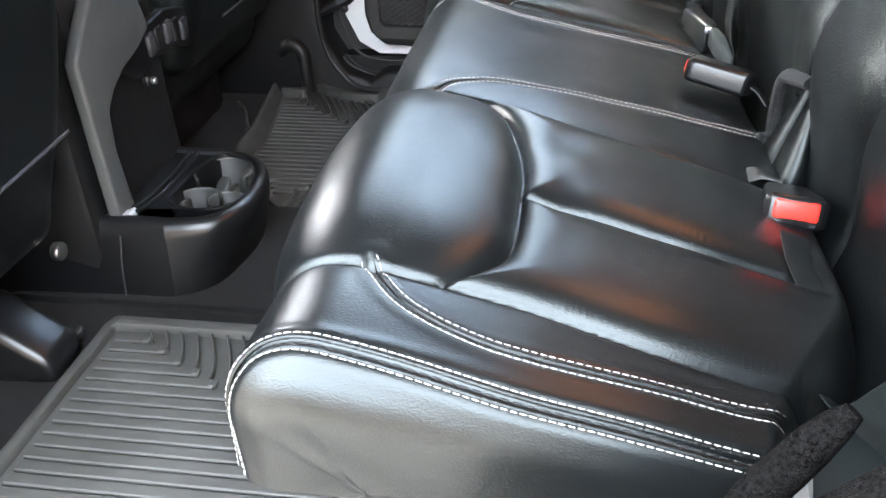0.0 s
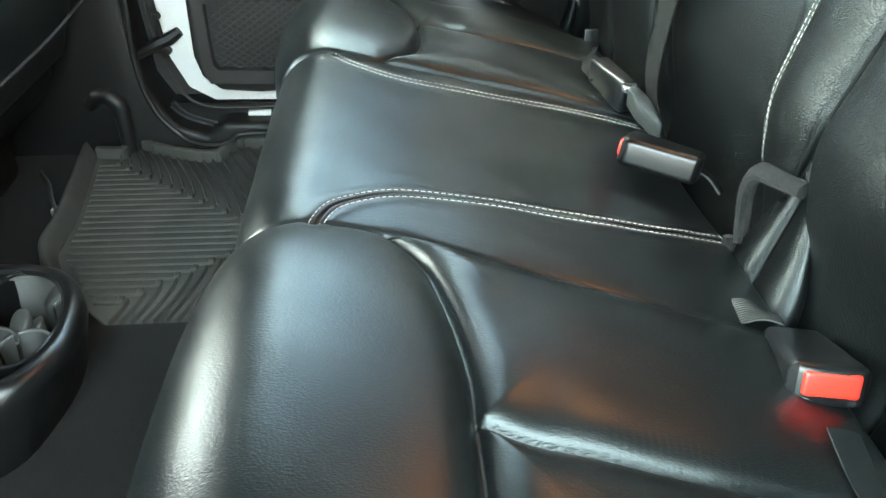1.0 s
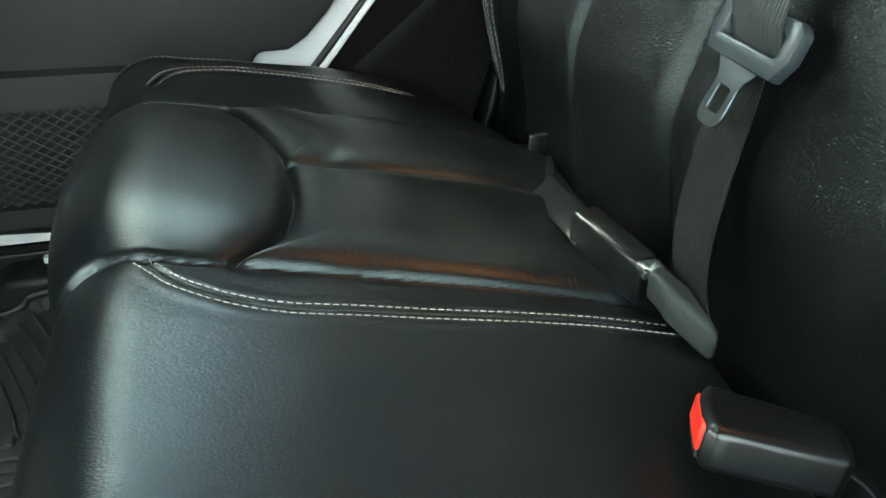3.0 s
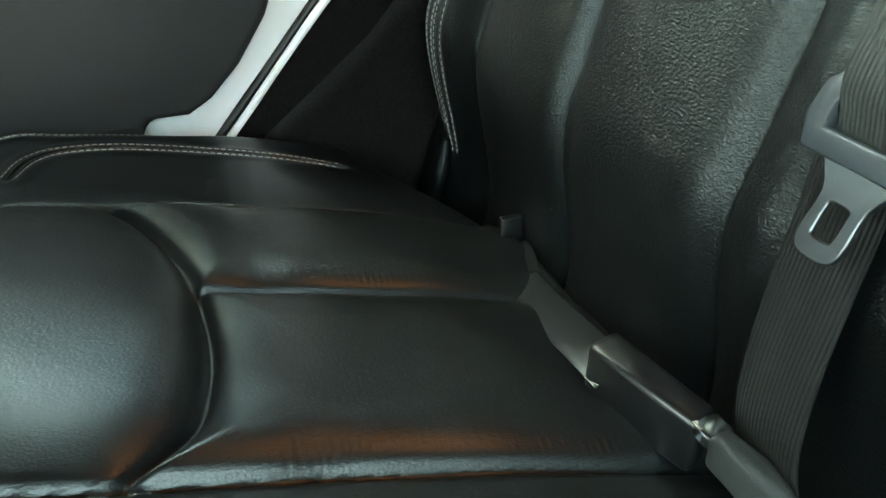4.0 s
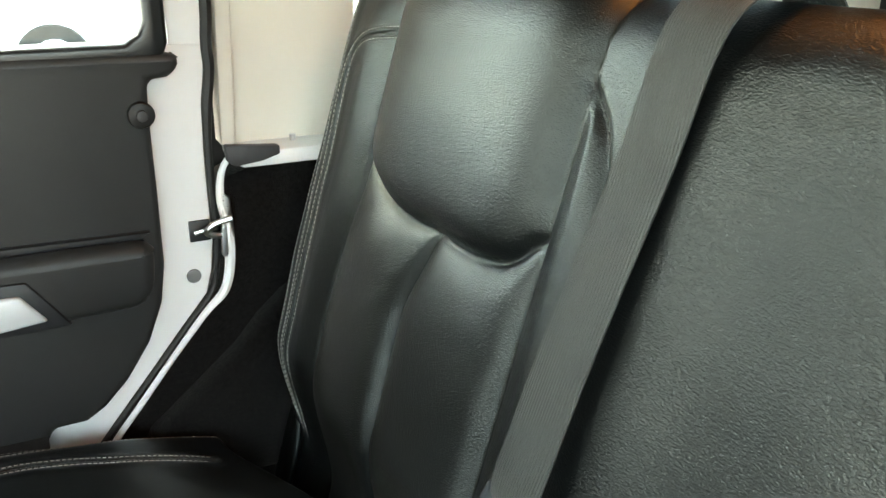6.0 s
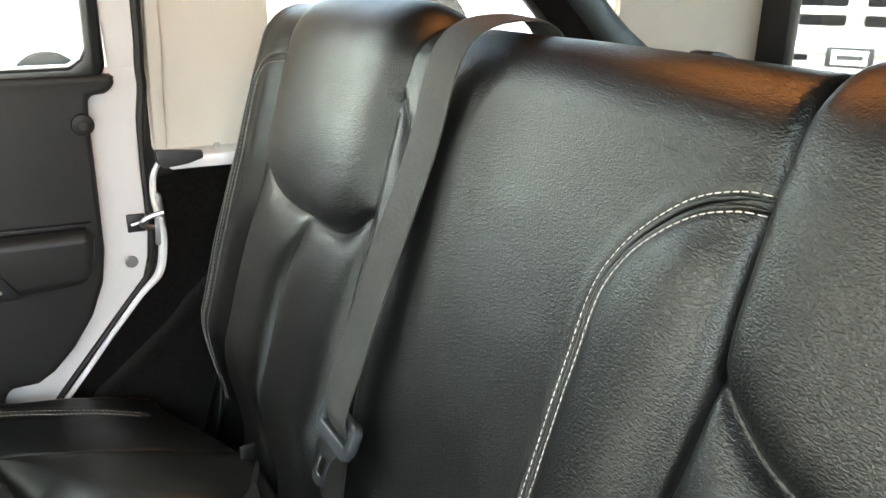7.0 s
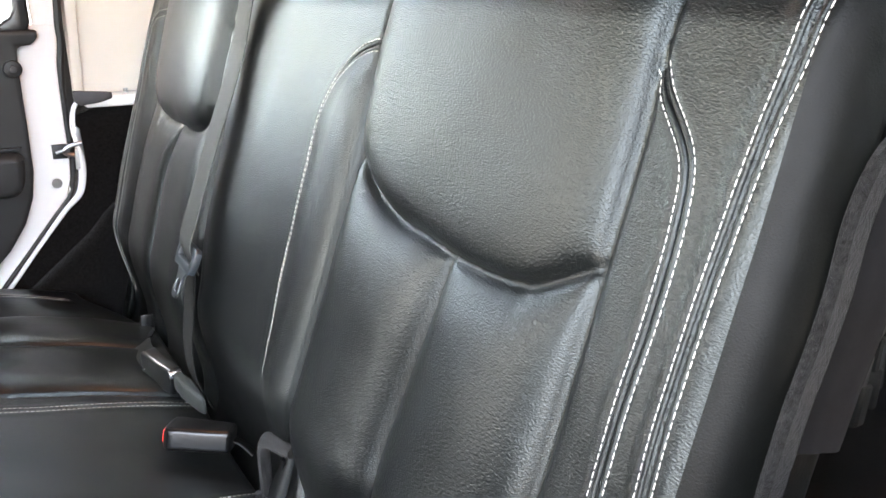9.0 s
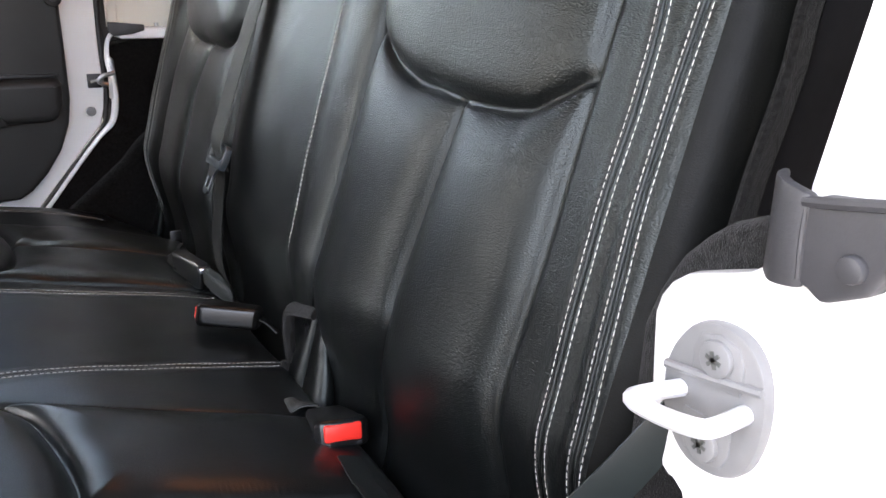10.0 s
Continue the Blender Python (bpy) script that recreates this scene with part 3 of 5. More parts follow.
near_lines, far_lines = [], []
for seam, d in ((BACK_SEAM_OUT, 0.0052), (BACK_SEAM_OUT, -0.0052), (BACK_EDGE, 0.0054), (BACK_EDGE, -0.0054)):
    line = to_v(offset_line(seam, d))
    near_lines.append(mirrored(line))
    far_lines.append(to_v(offset_line(BACK_EDGE_FAR if seam is BACK_EDGE else BACK_SEAM_OUT_FAR, d)))
for d in (-0.0052, 0.0052):
    far_lines.append(mirrored(to_v(offset_line(BACK_SEAM_IN, d))))
stitching("stitching", near_surface, near_lines, THREAD, near_back, label="white double-row stitching")
stitching("stitching", far_surface, far_lines, THREAD, far_back, label="white double-row stitching")
seam_rolls(near_surface, [mirrored(to_v(BACK_SEAM_OUT))], near_back)
seam_rolls(near_surface, [mirrored(to_v(BACK_EDGE))], near_back, 0.0034, 0.0019)
seam_rolls(far_surface, [to_v(BACK_SEAM_OUT_FAR), mirrored(to_v(BACK_SEAM_IN))], far_back)
seam_rolls(far_surface, [to_v(BACK_EDGE_FAR)], far_back, 0.0034, 0.0019)
stitching("seam_thread", near_surface, [mirrored(to_v(BACK_EDGE))], DARK_THREAD, near_back, step=0.008, thick=0.0009, label="dark thread in the seam groove")
stitching("seam_thread", far_surface, [to_v(BACK_EDGE_FAR), to_v(BACK_SEAM_FAR[BACK_SEAM_FAR[:, 1] > 0.69])], DARK_THREAD, far_back, step=0.008, thick=0.0009, label="dark thread in the seam groove")

# ---- the car's shell ----
def wall(name, bm, mat, label, category="wall", smooth=True):
    return tagged(part(name, bm, mat, None, "", smooth), label, category, kind="structure")


def rounded(poly, n=5):
    """A closed outline through given corners, as a smooth line."""
    p = np.array(poly, float)
    q = spline(np.vstack([p[-1:], p, p[:2]]), n)
    return q[n:-n - 1]


def slab_with_hole(axis, a, b, outer, hole, bevel=0.0):
    """A plate between two outlines of the same number of points."""
    bm = bmesh.new()
    i, j, k = AXIS[axis]

    def ring(poly, d):
        out = []
        for p in poly:
            co = [0, 0, 0]
            co[i], co[j], co[k] = p[0], p[1], d
            out.append(bm.verts.new(co))
        return out

    oa, ob_, ha, hb = ring(outer, a), ring(outer, b), ring(hole, a), ring(hole, b)
    n = len(outer)
    for m in range(n):
        w = (m + 1) % n
        bm.faces.new((oa[m], oa[w], ha[w], ha[m]))
        bm.faces.new((ob_[m], hb[m], hb[w], ob_[w]))
        bm.faces.new((oa[m], ob_[m], ob_[w], oa[w]))
        bm.faces.new((ha[m], ha[w], hb[w], hb[m]))
    bmesh.ops.recalc_face_normals(bm, faces=bm.faces)
    return bm


def rect(x0, z0, x1, z1):
    return [(x0, z0), (x1, z0), (x1, z1), (x0, z1)]


ground = wall("ground", block((-400, -400, -0.62), (400, 400, -0.55)), CONCRETE, "pale worn concrete yard outside the car", "ground")
floor = wall("floor", block((-2.2, -0.74, -0.06), (0.1, 0.76, 0.0), 0.004), CARPET, "dark carpeted floor of the car", "floor")
wall("floor_rear", block((0.1, -0.74, 0.14), (1.25, 0.76, 0.2), 0.01), CARPET, "dark carpeted cargo floor", "floor")
wall("ceiling", block((-1.6, -0.76, 1.22), (1.25, 0.78, 1.26), 0.02), HEADLINER, "plain dark headliner of the roof", "ceiling")

dome = thing("dome_lamp", "small oblong dome lamp glowing warm under the roof", "ceiling lamp")
part("housing", block((0.13, 0.02, 1.190), (0.31, 0.26, 1.222), 0.012, 3), PLASTIC, dome, "black plastic lamp housing")
part("lens", block((0.155, 0.045, 1.180), (0.285, 0.235, 1.196), 0.005, 3), LAMP, dome, "amber lamp lens")

# the floor between the two mats
tunnel = rounded([(-1.2, 0.0), (-0.62, 0.0), (-0.35, 0.0), (-0.35, 0.012), (-0.62, 0.012), (-1.2, 0.012)], 2)
wall("floor_tunnel", prism(tunnel, "y", -0.13, 0.145, 0.004), CARPET, "dark carpet strip between the rubber mats", "carpet")

# far side of the body
wall("wall_far_sill", prism([(-0.75, -0.05), (-0.3, -0.05), (-0.3, 0.05), (-0.57, 0.055), (-0.6, 0.03), (-0.65, 0.05), (-0.69, 0.12), (-0.70, 0.24), (-0.70, 1.2), (-0.86, 1.2), (-0.86, 0.62), (-0.95, 0.60), (-0.95, -0.05)], "y", 0.655, 0.78, 0.012, 3), PLASTIC, "black plastic sill and pillar trim", "trim")
trim_edge = [(-0.693, 0.652, 0.60), (-0.693, 0.652, 0.287), (-0.697, 0.652, 0.21), (-0.697, 0.652, 0.158), (-0.690, 0.652, 0.113), (-0.674, 0.650, 0.073), (-0.648, 0.648, 0.042), (-0.622, 0.640, 0.026), (-0.580, 0.634, 0.022), (-0.556, 0.640, 0.026), (-0.535, 0.652, 0.034), (-0.42, 0.655, 0.036)]
wall("sill_edge_far", tube(trim_edge, 0.0055, 8, 6), PLASTIC, "rounded black edge of the sill trim", "trim")
anchor = thing("belt_anchor_cover", "black moulded belt anchor cover at the pillar foot", "trim cover")
part("cover", tube([(-0.790, 0.66, 0.090), (-0.772, 0.655, 0.106), (-0.752, 0.652, 0.108), (-0.738, 0.650, 0.094), (-0.734, 0.648, 0.06), (-0.733, 0.646, 0.010)], [0.012, 0.014, 0.015, 0.015, 0.014, 0.013], 12, 6), PLASTIC, anchor)
scuff = thing("scuff_plate", "black ribbed scuff plate on the door sill", "scuff plate")
for d in (0.0, 0.008):
    part("rib", tube([(-0.654 - d, 0.688, 0.083 - d), (-0.641 - d * 0.6, 0.687, 0.066 - d), (-0.621, 0.686, 0.054 - d), (-0.580, 0.686, 0.042 - d), (-0.536, 0.686, 0.038 - d)], 0.0020, 6, 6), CLIP, scuff)
part("end_block", block((-0.536, 0.672, 0.020), (-0.515, 0.692, 0.048), 0.003), DARK, scuff)
wall("wall_far_front", slab_with_hole("y", 0.70, 0.76, rect(-1.7, 0.0, -0.875, 1.25), rect(-1.62, 0.62, -0.935, 1.1)), PLASTIC, "dark front door beside the front seat", "wall")
wall("wall_far_under", block((-0.75, 0.70, -0.05), (1.2, 0.78, 0.075)), PLASTIC, "dark sill under the door", "wall")

# body frame behind the door's edges
frame_line = [(-0.95, -0.05), (0.06, -0.05), (0.06, 0.40), (-0.06, 0.40), (-0.15, 0.30), (-0.22, 0.21), (-0.28, 0.12), (-0.55, 0.105), (-0.61, 0.12), (-0.635, 0.16), (-0.64, 0.24), (-0.635, 1.2), (-0.86, 1.2), (-0.86, 0.62), (-0.95, 0.60)]
wall("wall_far_frame", prism(frame_line, "y", 0.743, 0.79, 0.004), SEAL, "black body frame behind the door edge", "wall")
wall("wall_far_post", block((-0.045, 0.743, 0.401), (0.02, 0.79, 1.2)), SEAL, "black body post behind the door edge", "wall")
quarter = [(-0.28, 0.10), (-0.222, 0.205), (-0.150, 0.302), (-0.062, 0.404), (-0.034, 0.445), (-0.036, 0.54), (-0.026, 0.570), (0.01, 0.580), (1.2, 0.580), (1.2, 0.0), (-0.28, 0.0)]
wall("wall_far_quarter", prism(quarter, "y", 0.683, 0.74, 0.006), CARPET, "black carpeted side panel behind the door", "wall")
wheelhouse = rounded([(-0.10, 0.19), (-0.03, 0.36), (0.12, 0.46), (0.45, 0.48), (0.85, 0.42), (0.95, 0.19)], 4)
wall("wheelhouse_far", prism(wheelhouse, "y", 0.645, 0.70, 0.02, 3), CARPET, "black carpeted wheel housing", "wall")
wall("ledge_far", block((-0.012, 0.665, 0.580), (1.2, 0.76, 0.600), 0.006), PAINT, "white painted ledge under the hardtop", "ledge")
wall("wall_far_hardtop", slab_with_hole("y", 0.715, 0.74, rect(-0.02, 0.600, 1.22, 1.25), rect(0.15, 0.735, 0.80, 1.12)), CREAM, "cream inside of the hardtop side", "wall")
wall("hardtop_rib", prism([(-0.024, 0.600), (-0.006, 0.600), (0.016, 1.25), (-0.006, 1.25)], "y", 0.70, 0.716, 0.005), CREAM, "cream moulded rib of the hardtop", "trim")

# rear end
wall("wall_rear_lower", block((1.2, -0.76, -0.2), (1.26, 0.78, 0.66), 0.01), CREAM, "pale tailgate inside", "wall")
wall("wall_rear_corner_far", block((1.2, 0.70, 0.6), (1.26, 0.78, 1.25), 0.01), CREAM, "cream rear corner of the hardtop", "wall")
wall("wall_rear_corner_near", block((1.2, -0.76, 0.6), (1.26, -0.68, 1.25), 0.01), CREAM, "cream rear corner of the hardtop", "wall")
wall("wall_rear_top", block((1.2, -0.70, 1.12), (1.26, 0.70, 1.25), 0.01), CREAM, "cream rail above the rear window", "wall")

for name, lo, hi, label in (("rear_window", (1.215, -0.68, 0.66), (1.220, 0.70, 1.12), "tinted rear window glass"), ("quarter_window_far", (0.15, 0.726, 0.735), (0.80, 0.730, 1.12), "tinted side glass of the hardtop"), ("quarter_window_near", (0.16, -0.760, 0.735), (0.95, -0.756, 1.12), "tinted side glass of the hardtop")):
    pane_ob = wall(name, block(lo, hi), TINT, label, "window", smooth=False)

# front end
wall("wall_front_lower", block((-2.0, -0.76, -0.05), (-1.7, 0.78, 0.62), 0.05), PLASTIC, "black dashboard mass ahead", "dashboard")
wall("wall_front_top", block((-1.75, -0.76, 1.12), (-1.6, 0.78, 1.25), 0.03), PLASTIC, "dark rail above the windscreen", "wall")

# near side
wall("wall_near_front", slab_with_hole("y", -0.78, -0.74, rect(-1.75, -0.05, -0.95, 1.25), rect(-1.65, 0.62, -1.05, 1.1)), PLASTIC, "dark front door beside the driving seat", "wall")
wall("wall_near_rail", block((-0.95, -0.80, 1.16), (1.25, -0.74, 1.26), 0.02), PAINT, "white roof rail above the open doorway", "wall")
near_quarter = [(-0.25, 0.0), (-0.21, 0.15), (-0.125, 0.25), (-0.04, 0.36), (0.0, 0.46), (0.012, 0.50), (1.2, 0.50), (1.2, 0.0)]
wall("wall_near_quarter", prism(near_quarter, "y", -0.70, -0.655, 0.012, 3), CARPET, "dark carpeted side panel beside the seat", "wall")
felt_low = [(0.02, 0.462), (-0.006, 0.447), (-0.036, 0.424), (-0.137, 0.312), (-0.212, 0.225), (-0.262, 0.08), (0.1, 0.08), (0.1, 0.462)]
wall("sill_carpet", prism(felt_low, "y", -0.76, -0.677, 0.012, 3), SILL_CARPET, "dark grey carpet over the doorway sill", "carpet")
wall("sill_roll", tube([(-0.130, -0.630, 0.215), (-0.112, -0.628, 0.258), (-0.098, -0.626, 0.292), (-0.088, -0.626, 0.312), (-0.078, -0.625, 0.330), (-0.071, -0.625, 0.342), (-0.065, -0.624, 0.350)], [0.012, 0.012, 0.0115, 0.011, 0.010, 0.008, 0.005], 12, 6), SILL_CARPET, "fuzzy grey rolled edge of the sill carpet", "carpet")
wall("wall_near_hardtop", slab_with_hole("y", -0.77, -0.745, rect(0.02, 0.6, 1.22, 1.25), rect(0.16, 0.735, 0.95, 1.12)), CREAM, "cream inside of the hardtop side", "wall")

# ---- far rear door ----
door = thing("rear_door", "closed white car door with a black inner panel", "car door", kind="structure")
OUT = [(-0.034, 1.16), (-0.034, 0.798), (-0.037, 0.7195), (-0.0365, 0.69), (-0.042, 0.65), (-0.0445, 0.605), (-0.0445, 0.55), (-0.0435, 0.49), (-0.0475, 0.455), (-0.056, 0.425), (-0.089, 0.386), (-0.131, 0.335), (-0.173, 0.285), (-0.205, 0.246), (-0.243, 0.175), (-0.30, 0.112), (-0.40, 0.086),
       (-0.48, 0.081), (-0.584, 0.082), (-0.626, 0.107), (-0.651, 0.162), (-0.658, 0.23), (-0.665, 0.316), (-0.665, 0.715), (-0.66, 1.16)]
low = [p for p in OUT if p[1] < 0.72]
shell = prism(low, "y", 0.69, 0.74, 0.006)
prism([(-0.073, 0.7165), (-0.037, 0.7165), (-0.034, 0.798), (-0.034, 1.12), (-0.076, 1.12), (-0.076, 0.79)], "y", 0.69, 0.74, 0.004, bm=shell)
block((-0.665, 0.69, 0.7165), (-0.63, 0.74, 1.12), 0.0, bm=shell)
block((-0.665, 0.69, 1.12), (-0.034, 0.74, 1.16), 0.005, bm=shell)
part("door_shell", shell, PAINT, door, "white painted door edge", sharp=30)
PANEL = [(-0.074, 0.712), (-0.067, 0.706), (-0.072, 0.693), (-0.082, 0.687), (-0.102, 0.685), (-0.104, 0.65), (-0.104, 0.56), (-0.105, 0.48), (-0.112, 0.435), (-0.130, 0.389), (-0.158, 0.347), (-0.186, 0.318), (-0.208, 0.3045), (-0.243, 0.304), (-0.265, 0.262),
         (-0.31, 0.19), (-0.36, 0.135), (-0.42, 0.110), (-0.50, 0.105), (-0.566, 0.110), (-0.594, 0.135), (-0.604, 0.17), (-0.603, 0.27), (-0.602, 0.33), (-0.60, 0.712)]
part("door_panel", prism(PANEL, "y", 0.664, 0.692, 0.008, 3), DOOR_PLASTIC, door, "black moulded inner door panel")
frame_bm = prism([(-0.100, 0.745), (-0.106, 0.732), (-0.120, 0.7225), (-0.62, 0.7165), (-0.62, 0.690), (-0.120, 0.694), (-0.085, 0.703), (-0.077, 0.722), (-0.0775, 1.14), (-0.096, 1.14)], "y", 0.668, 0.700, 0.006, 3)
block((-0.63, 0.672, 1.10), (-0.08, 0.70, 1.14), 0.008, bm=frame_bm)
part("window_frame", frame_bm, SHINY_PLASTIC, door, "black window surround")
pane = part("pane", block((-0.63, 0.712, 0.70), (-0.077, 0.716, 1.14)), GLASS, door, "clear side window glass", smooth=False)
pane.visible_shadow = False

# armrest, grab handle, and dark slabs painting the shade of gap and recess
arm = [(-0.60, 0.434), (-0.136, 0.444), (-0.121, 0.462), (-0.117, 0.508), (-0.126, 0.518), (-0.60, 0.522)]
part("armrest", prism(arm, "y", 0.636, 0.668, 0.014, 4), DOOR_PLASTIC, door, "padded black armrest")
part("armrest_gap_shade", prism([(-0.60, 0.520), (-0.13, 0.518), (-0.117, 0.524), (-0.60, 0.534)], "y", 0.655, 0.6665, 0.002), DARK, door)
part("handle_recess_shade", prism([(-0.60, 0.4365), (-0.208, 0.4420), (-0.245, 0.497), (-0.60, 0.506)], "y", 0.6325, 0.640, 0.003), DARK, door)
part("handle", prism([(-0.42, 0.444), (-0.275, 0.4485), (-0.230, 0.4525), (-0.253, 0.4845), (-0.42, 0.489)], "y", 0.628, 0.636, 0.004, 3), SILVER, door, "silver trapezoid door handle insert")
part("handle_screw", disc((-0.287, 0.627, 0.466), (0, 1, 0), 0.009, 0.004, 18, 0.001), STEEL, door)
lug = disc((-0.113, 0.661, 0.651), (0, 1, 0), 0.014, 0.010, 24, 0.003)
part("panel_lug", lug, PLASTIC, door)
part("panel_screw", disc((-0.113, 0.655, 0.651), (0, 1, 0), 0.006, 0.006, 16, 0.001), CLIP, door)

# map pocket with its net
rim = slab_with_hole("y", 0.640, 0.668, [(-0.585, 0.150), (-0.575, 0.132), (-0.30, 0.125), (-0.26, 0.20), (-0.25, 0.300), (-0.57, 0.308), (-0.588, 0.29)],
                     [(-0.568, 0.165), (-0.56, 0.155), (-0.32, 0.15), (-0.29, 0.20), (-0.285, 0.268), (-0.56, 0.27), (-0.57, 0.262)])
part("pocket_rim", rim, DOOR_PLASTIC, door, "black rim of the door pocket")
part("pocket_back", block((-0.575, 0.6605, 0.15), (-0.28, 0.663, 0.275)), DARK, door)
net = bmesh.new()
for k in range(-16, 34):
    for sgn in (-1, 1):
        pts = []
        for s in np.linspace(0, 1, 9):
            z = 0.15 + 0.122 * s
            x = -0.575 + 0.0165 * k + sgn * (z - 0.21) * 1.5
            if -0.568 < x < -0.284:
                pts.append((x, 0.652 - 0.006 * math.sin(math.pi * s) + 0.001 * sgn, z))
        if len(pts) > 2:
            tube(pts, 0.0012, 5, 1, bm=net, smooth_line=False, cap=False)
tagged(part("pocket_net", net, NET, door, "black diamond-mesh pocket net"), kind="stuff")

# latch hole (a dark slab painting its shade), striker and plug on the door edge
part("latch_hole_shade", block((-0.071, 0.6865, 0.494), (-0.047, 0.691, 0.519), 0.001), DARK, door)
part("latch_claw", tube([(-0.066, 0.685, 0.505), (-0.054, 0.683, 0.508), (-0.044, 0.684, 0.508)], 0.0026, 8), STEEL, door, "steel latch claw")
part("plug", disc((-0.0705, 0.6885, 0.4515), (0, 1, 0), 0.0085, 0.004, 20, 0.001), GREY_PAINT, door, "pale grey round plug")
part("weep_clip", block((-0.53, 0.687, 0.045), (-0.49, 0.70, 0.062), 0.002), PAINT, door)

far_striker = thing("door_striker", "zinc-plated steel door striker loop on the far pillar", "striker")
part("loop", tube([(-0.024, 0.675, 0.521), (-0.044, 0.676, 0.516), (-0.053, 0.679, 0.507), (-0.044, 0.681, 0.501), (-0.024, 0.682, 0.499)], 0.004, 8), STEEL, far_striker)
part("plate", prism([(-0.038, 0.475), (-0.026, 0.471), (-0.022, 0.505), (-0.024, 0.545), (-0.034, 0.553), (-0.036, 0.515)], "y", 0.676, 0.684, 0.002), STEEL, far_striker)

seal_line = [(p[0] + 0.0035, 0.690, p[1]) for p in OUT[:14]] + [(-0.239, 0.69, 0.170), (-0.296, 0.69, 0.106), (-0.40, 0.69, 0.078), (-0.48, 0.69, 0.071), (-0.590, 0.69, 0.071), (-0.636, 0.69, 0.096), (-0.660, 0.69, 0.150), (-0.670, 0.69, 0.20), (-0.674, 0.69, 0.316), (-0.674, 0.69, 0.715), (-0.67, 0.69, 1.16)]
wall("door_seal_far", tube(seal_line, [0.0065] * 5 + [0.0045] * 3 + [0.0032] * (len(seal_line) - 8), 8, 5), SEAL, "black rubber door seal", "seal")
flange = [(0.012, 0.684, 0.594), (-0.013, 0.682, 0.595), (-0.029, 0.681, 0.579), (-0.034, 0.681, 0.546), (-0.0285, 0.681, 0.512), (-0.028, 0.681, 0.472), (-0.037, 0.681, 0.432), (-0.063, 0.681, 0.405), (-0.107, 0.681, 0.353), (-0.149, 0.681, 0.301), (-0.189, 0.681, 0.250), (-0.232, 0.681, 0.172)]
wall("body_flange_far", tube(flange, [0.004, 0.004, 0.004, 0.005, 0.006, 0.0065, 0.006, 0.0045, 0.004, 0.004, 0.004, 0.004], 8, 6), PAINT, "white painted body flange round the doorway", "flange")

bracket = thing("roof_bracket", "dark grey metal hold-down bracket under the hardtop", "bracket")
part("plate", prism([(-0.030, 0.611), (0.032, 0.606), (0.032, 0.596), (0.012, 0.590), (-0.02, 0.586), (-0.028, 0.592)], "y", 0.655, 0.668, 0.002), CLIP, bracket)
part("stud", disc((0.062, 0.70, 0.60), (0, 0, 1), 0.004, 0.014, 8), STEEL, bracket)

check = thing("door_check", "black plastic door check strap across the white door edge", "check strap")
part("arm", tube([(-0.71, 0.672, 0.165), (-0.685, 0.672, 0.178), (-0.66, 0.674, 0.19), (-0.64, 0.676, 0.198), (-0.622, 0.678, 0.21)], [0.008, 0.009, 0.012, 0.011, 0.008], 8, 5), PLASTIC, check)
part("pin", tube([(-0.652, 0.674, 0.192), (-0.653, 0.672, 0.212), (-0.654, 0.671, 0.232)], 0.0035, 8), PLASTIC, check)
part("knob", disc((-0.654, 0.671, 0.238), (0, 1, 0), 0.0075, 0.008, 16, 0.002), PLASTIC, check)
part("stub", disc((-0.645, 0.671, 0.180), (0, 1, 0), 0.007, 0.01, 14, 0.002), PLASTIC, check)

# ---- near door pillar with its striker ----
pillar = thing("door_pillar", "white painted door pillar with rounded ledge", "pillar", kind="structure")
jamb = [(-0.90, 0.600), (-0.735, 0.588), (-0.720, 0.576), (-0.712, 0.570), (-0.680, 0.559), (-0.672, 0.553), (-0.6665, 0.545), (-0.664, 0.536), (-0.665, 0.518), (-0.6665, 0.499), (-0.668, 0.477), (-0.673, 0.466), (-0.683, 0.455), (-0.70, 0.440), (-0.90, 0.43)]
part("jamb", prism(jamb, "x", 0.0, 0.10, 0.005, 3), PAINT, pillar)
sill = [(0.10, 0.468), (0.001, 0.468), (-0.006, 0.455), (-0.03, 0.43), (-0.13, 0.32), (-0.2, 0.24), (-0.25, 0.1), (0.1, 0.1)]
part("sill", prism(sill, "y", -0.90, -0.764, 0.008, 3), PAINT, pillar)
part("upper", prism([(-0.728, 0.555), (-0.730, 0.61), (-0.744, 0.69), (-0.76, 0.80), (-0.79, 1.2), (-0.95, 1.2), (-0.95, 0.555)], "x", 0.004, 0.10, 0.006, 2), PAINT, pillar)

striker = thing("door_striker", "white painted door striker loop with two screws", "striker")
plate_line = rounded([(-0.681, 0.510), (-0.682, 0.521), (-0.687, 0.533), (-0.697, 0.544), (-0.712, 0.547), (-0.724, 0.543), (-0.732, 0.532), (-0.735, 0.515), (-0.733, 0.498), (-0.727, 0.485), (-0.715, 0.478), (-0.699, 0.478), (-0.688, 0.487), (-0.682, 0.499)], 3)
part("plate", prism(plate_line, "x", -0.006, 0.002, 0.0015), GREY_PAINT, striker, "grey-white striker base plate")
part("loop", tube([(-0.004, -0.692, 0.5105), (-0.026, -0.686, 0.5095), (-0.032, -0.690, 0.5098), (-0.033, -0.707, 0.5115), (-0.032, -0.724, 0.5145), (-0.026, -0.728, 0.5150), (-0.004, -0.726, 0.5140)], 0.0042, 10, 6), SILVER, striker)
part("ridge", tube([(-0.006, -0.682, 0.5185), (-0.0075, -0.706, 0.5225), (-0.006, -0.733, 0.5265)], 0.0022, 8), GREY_PAINT, striker)
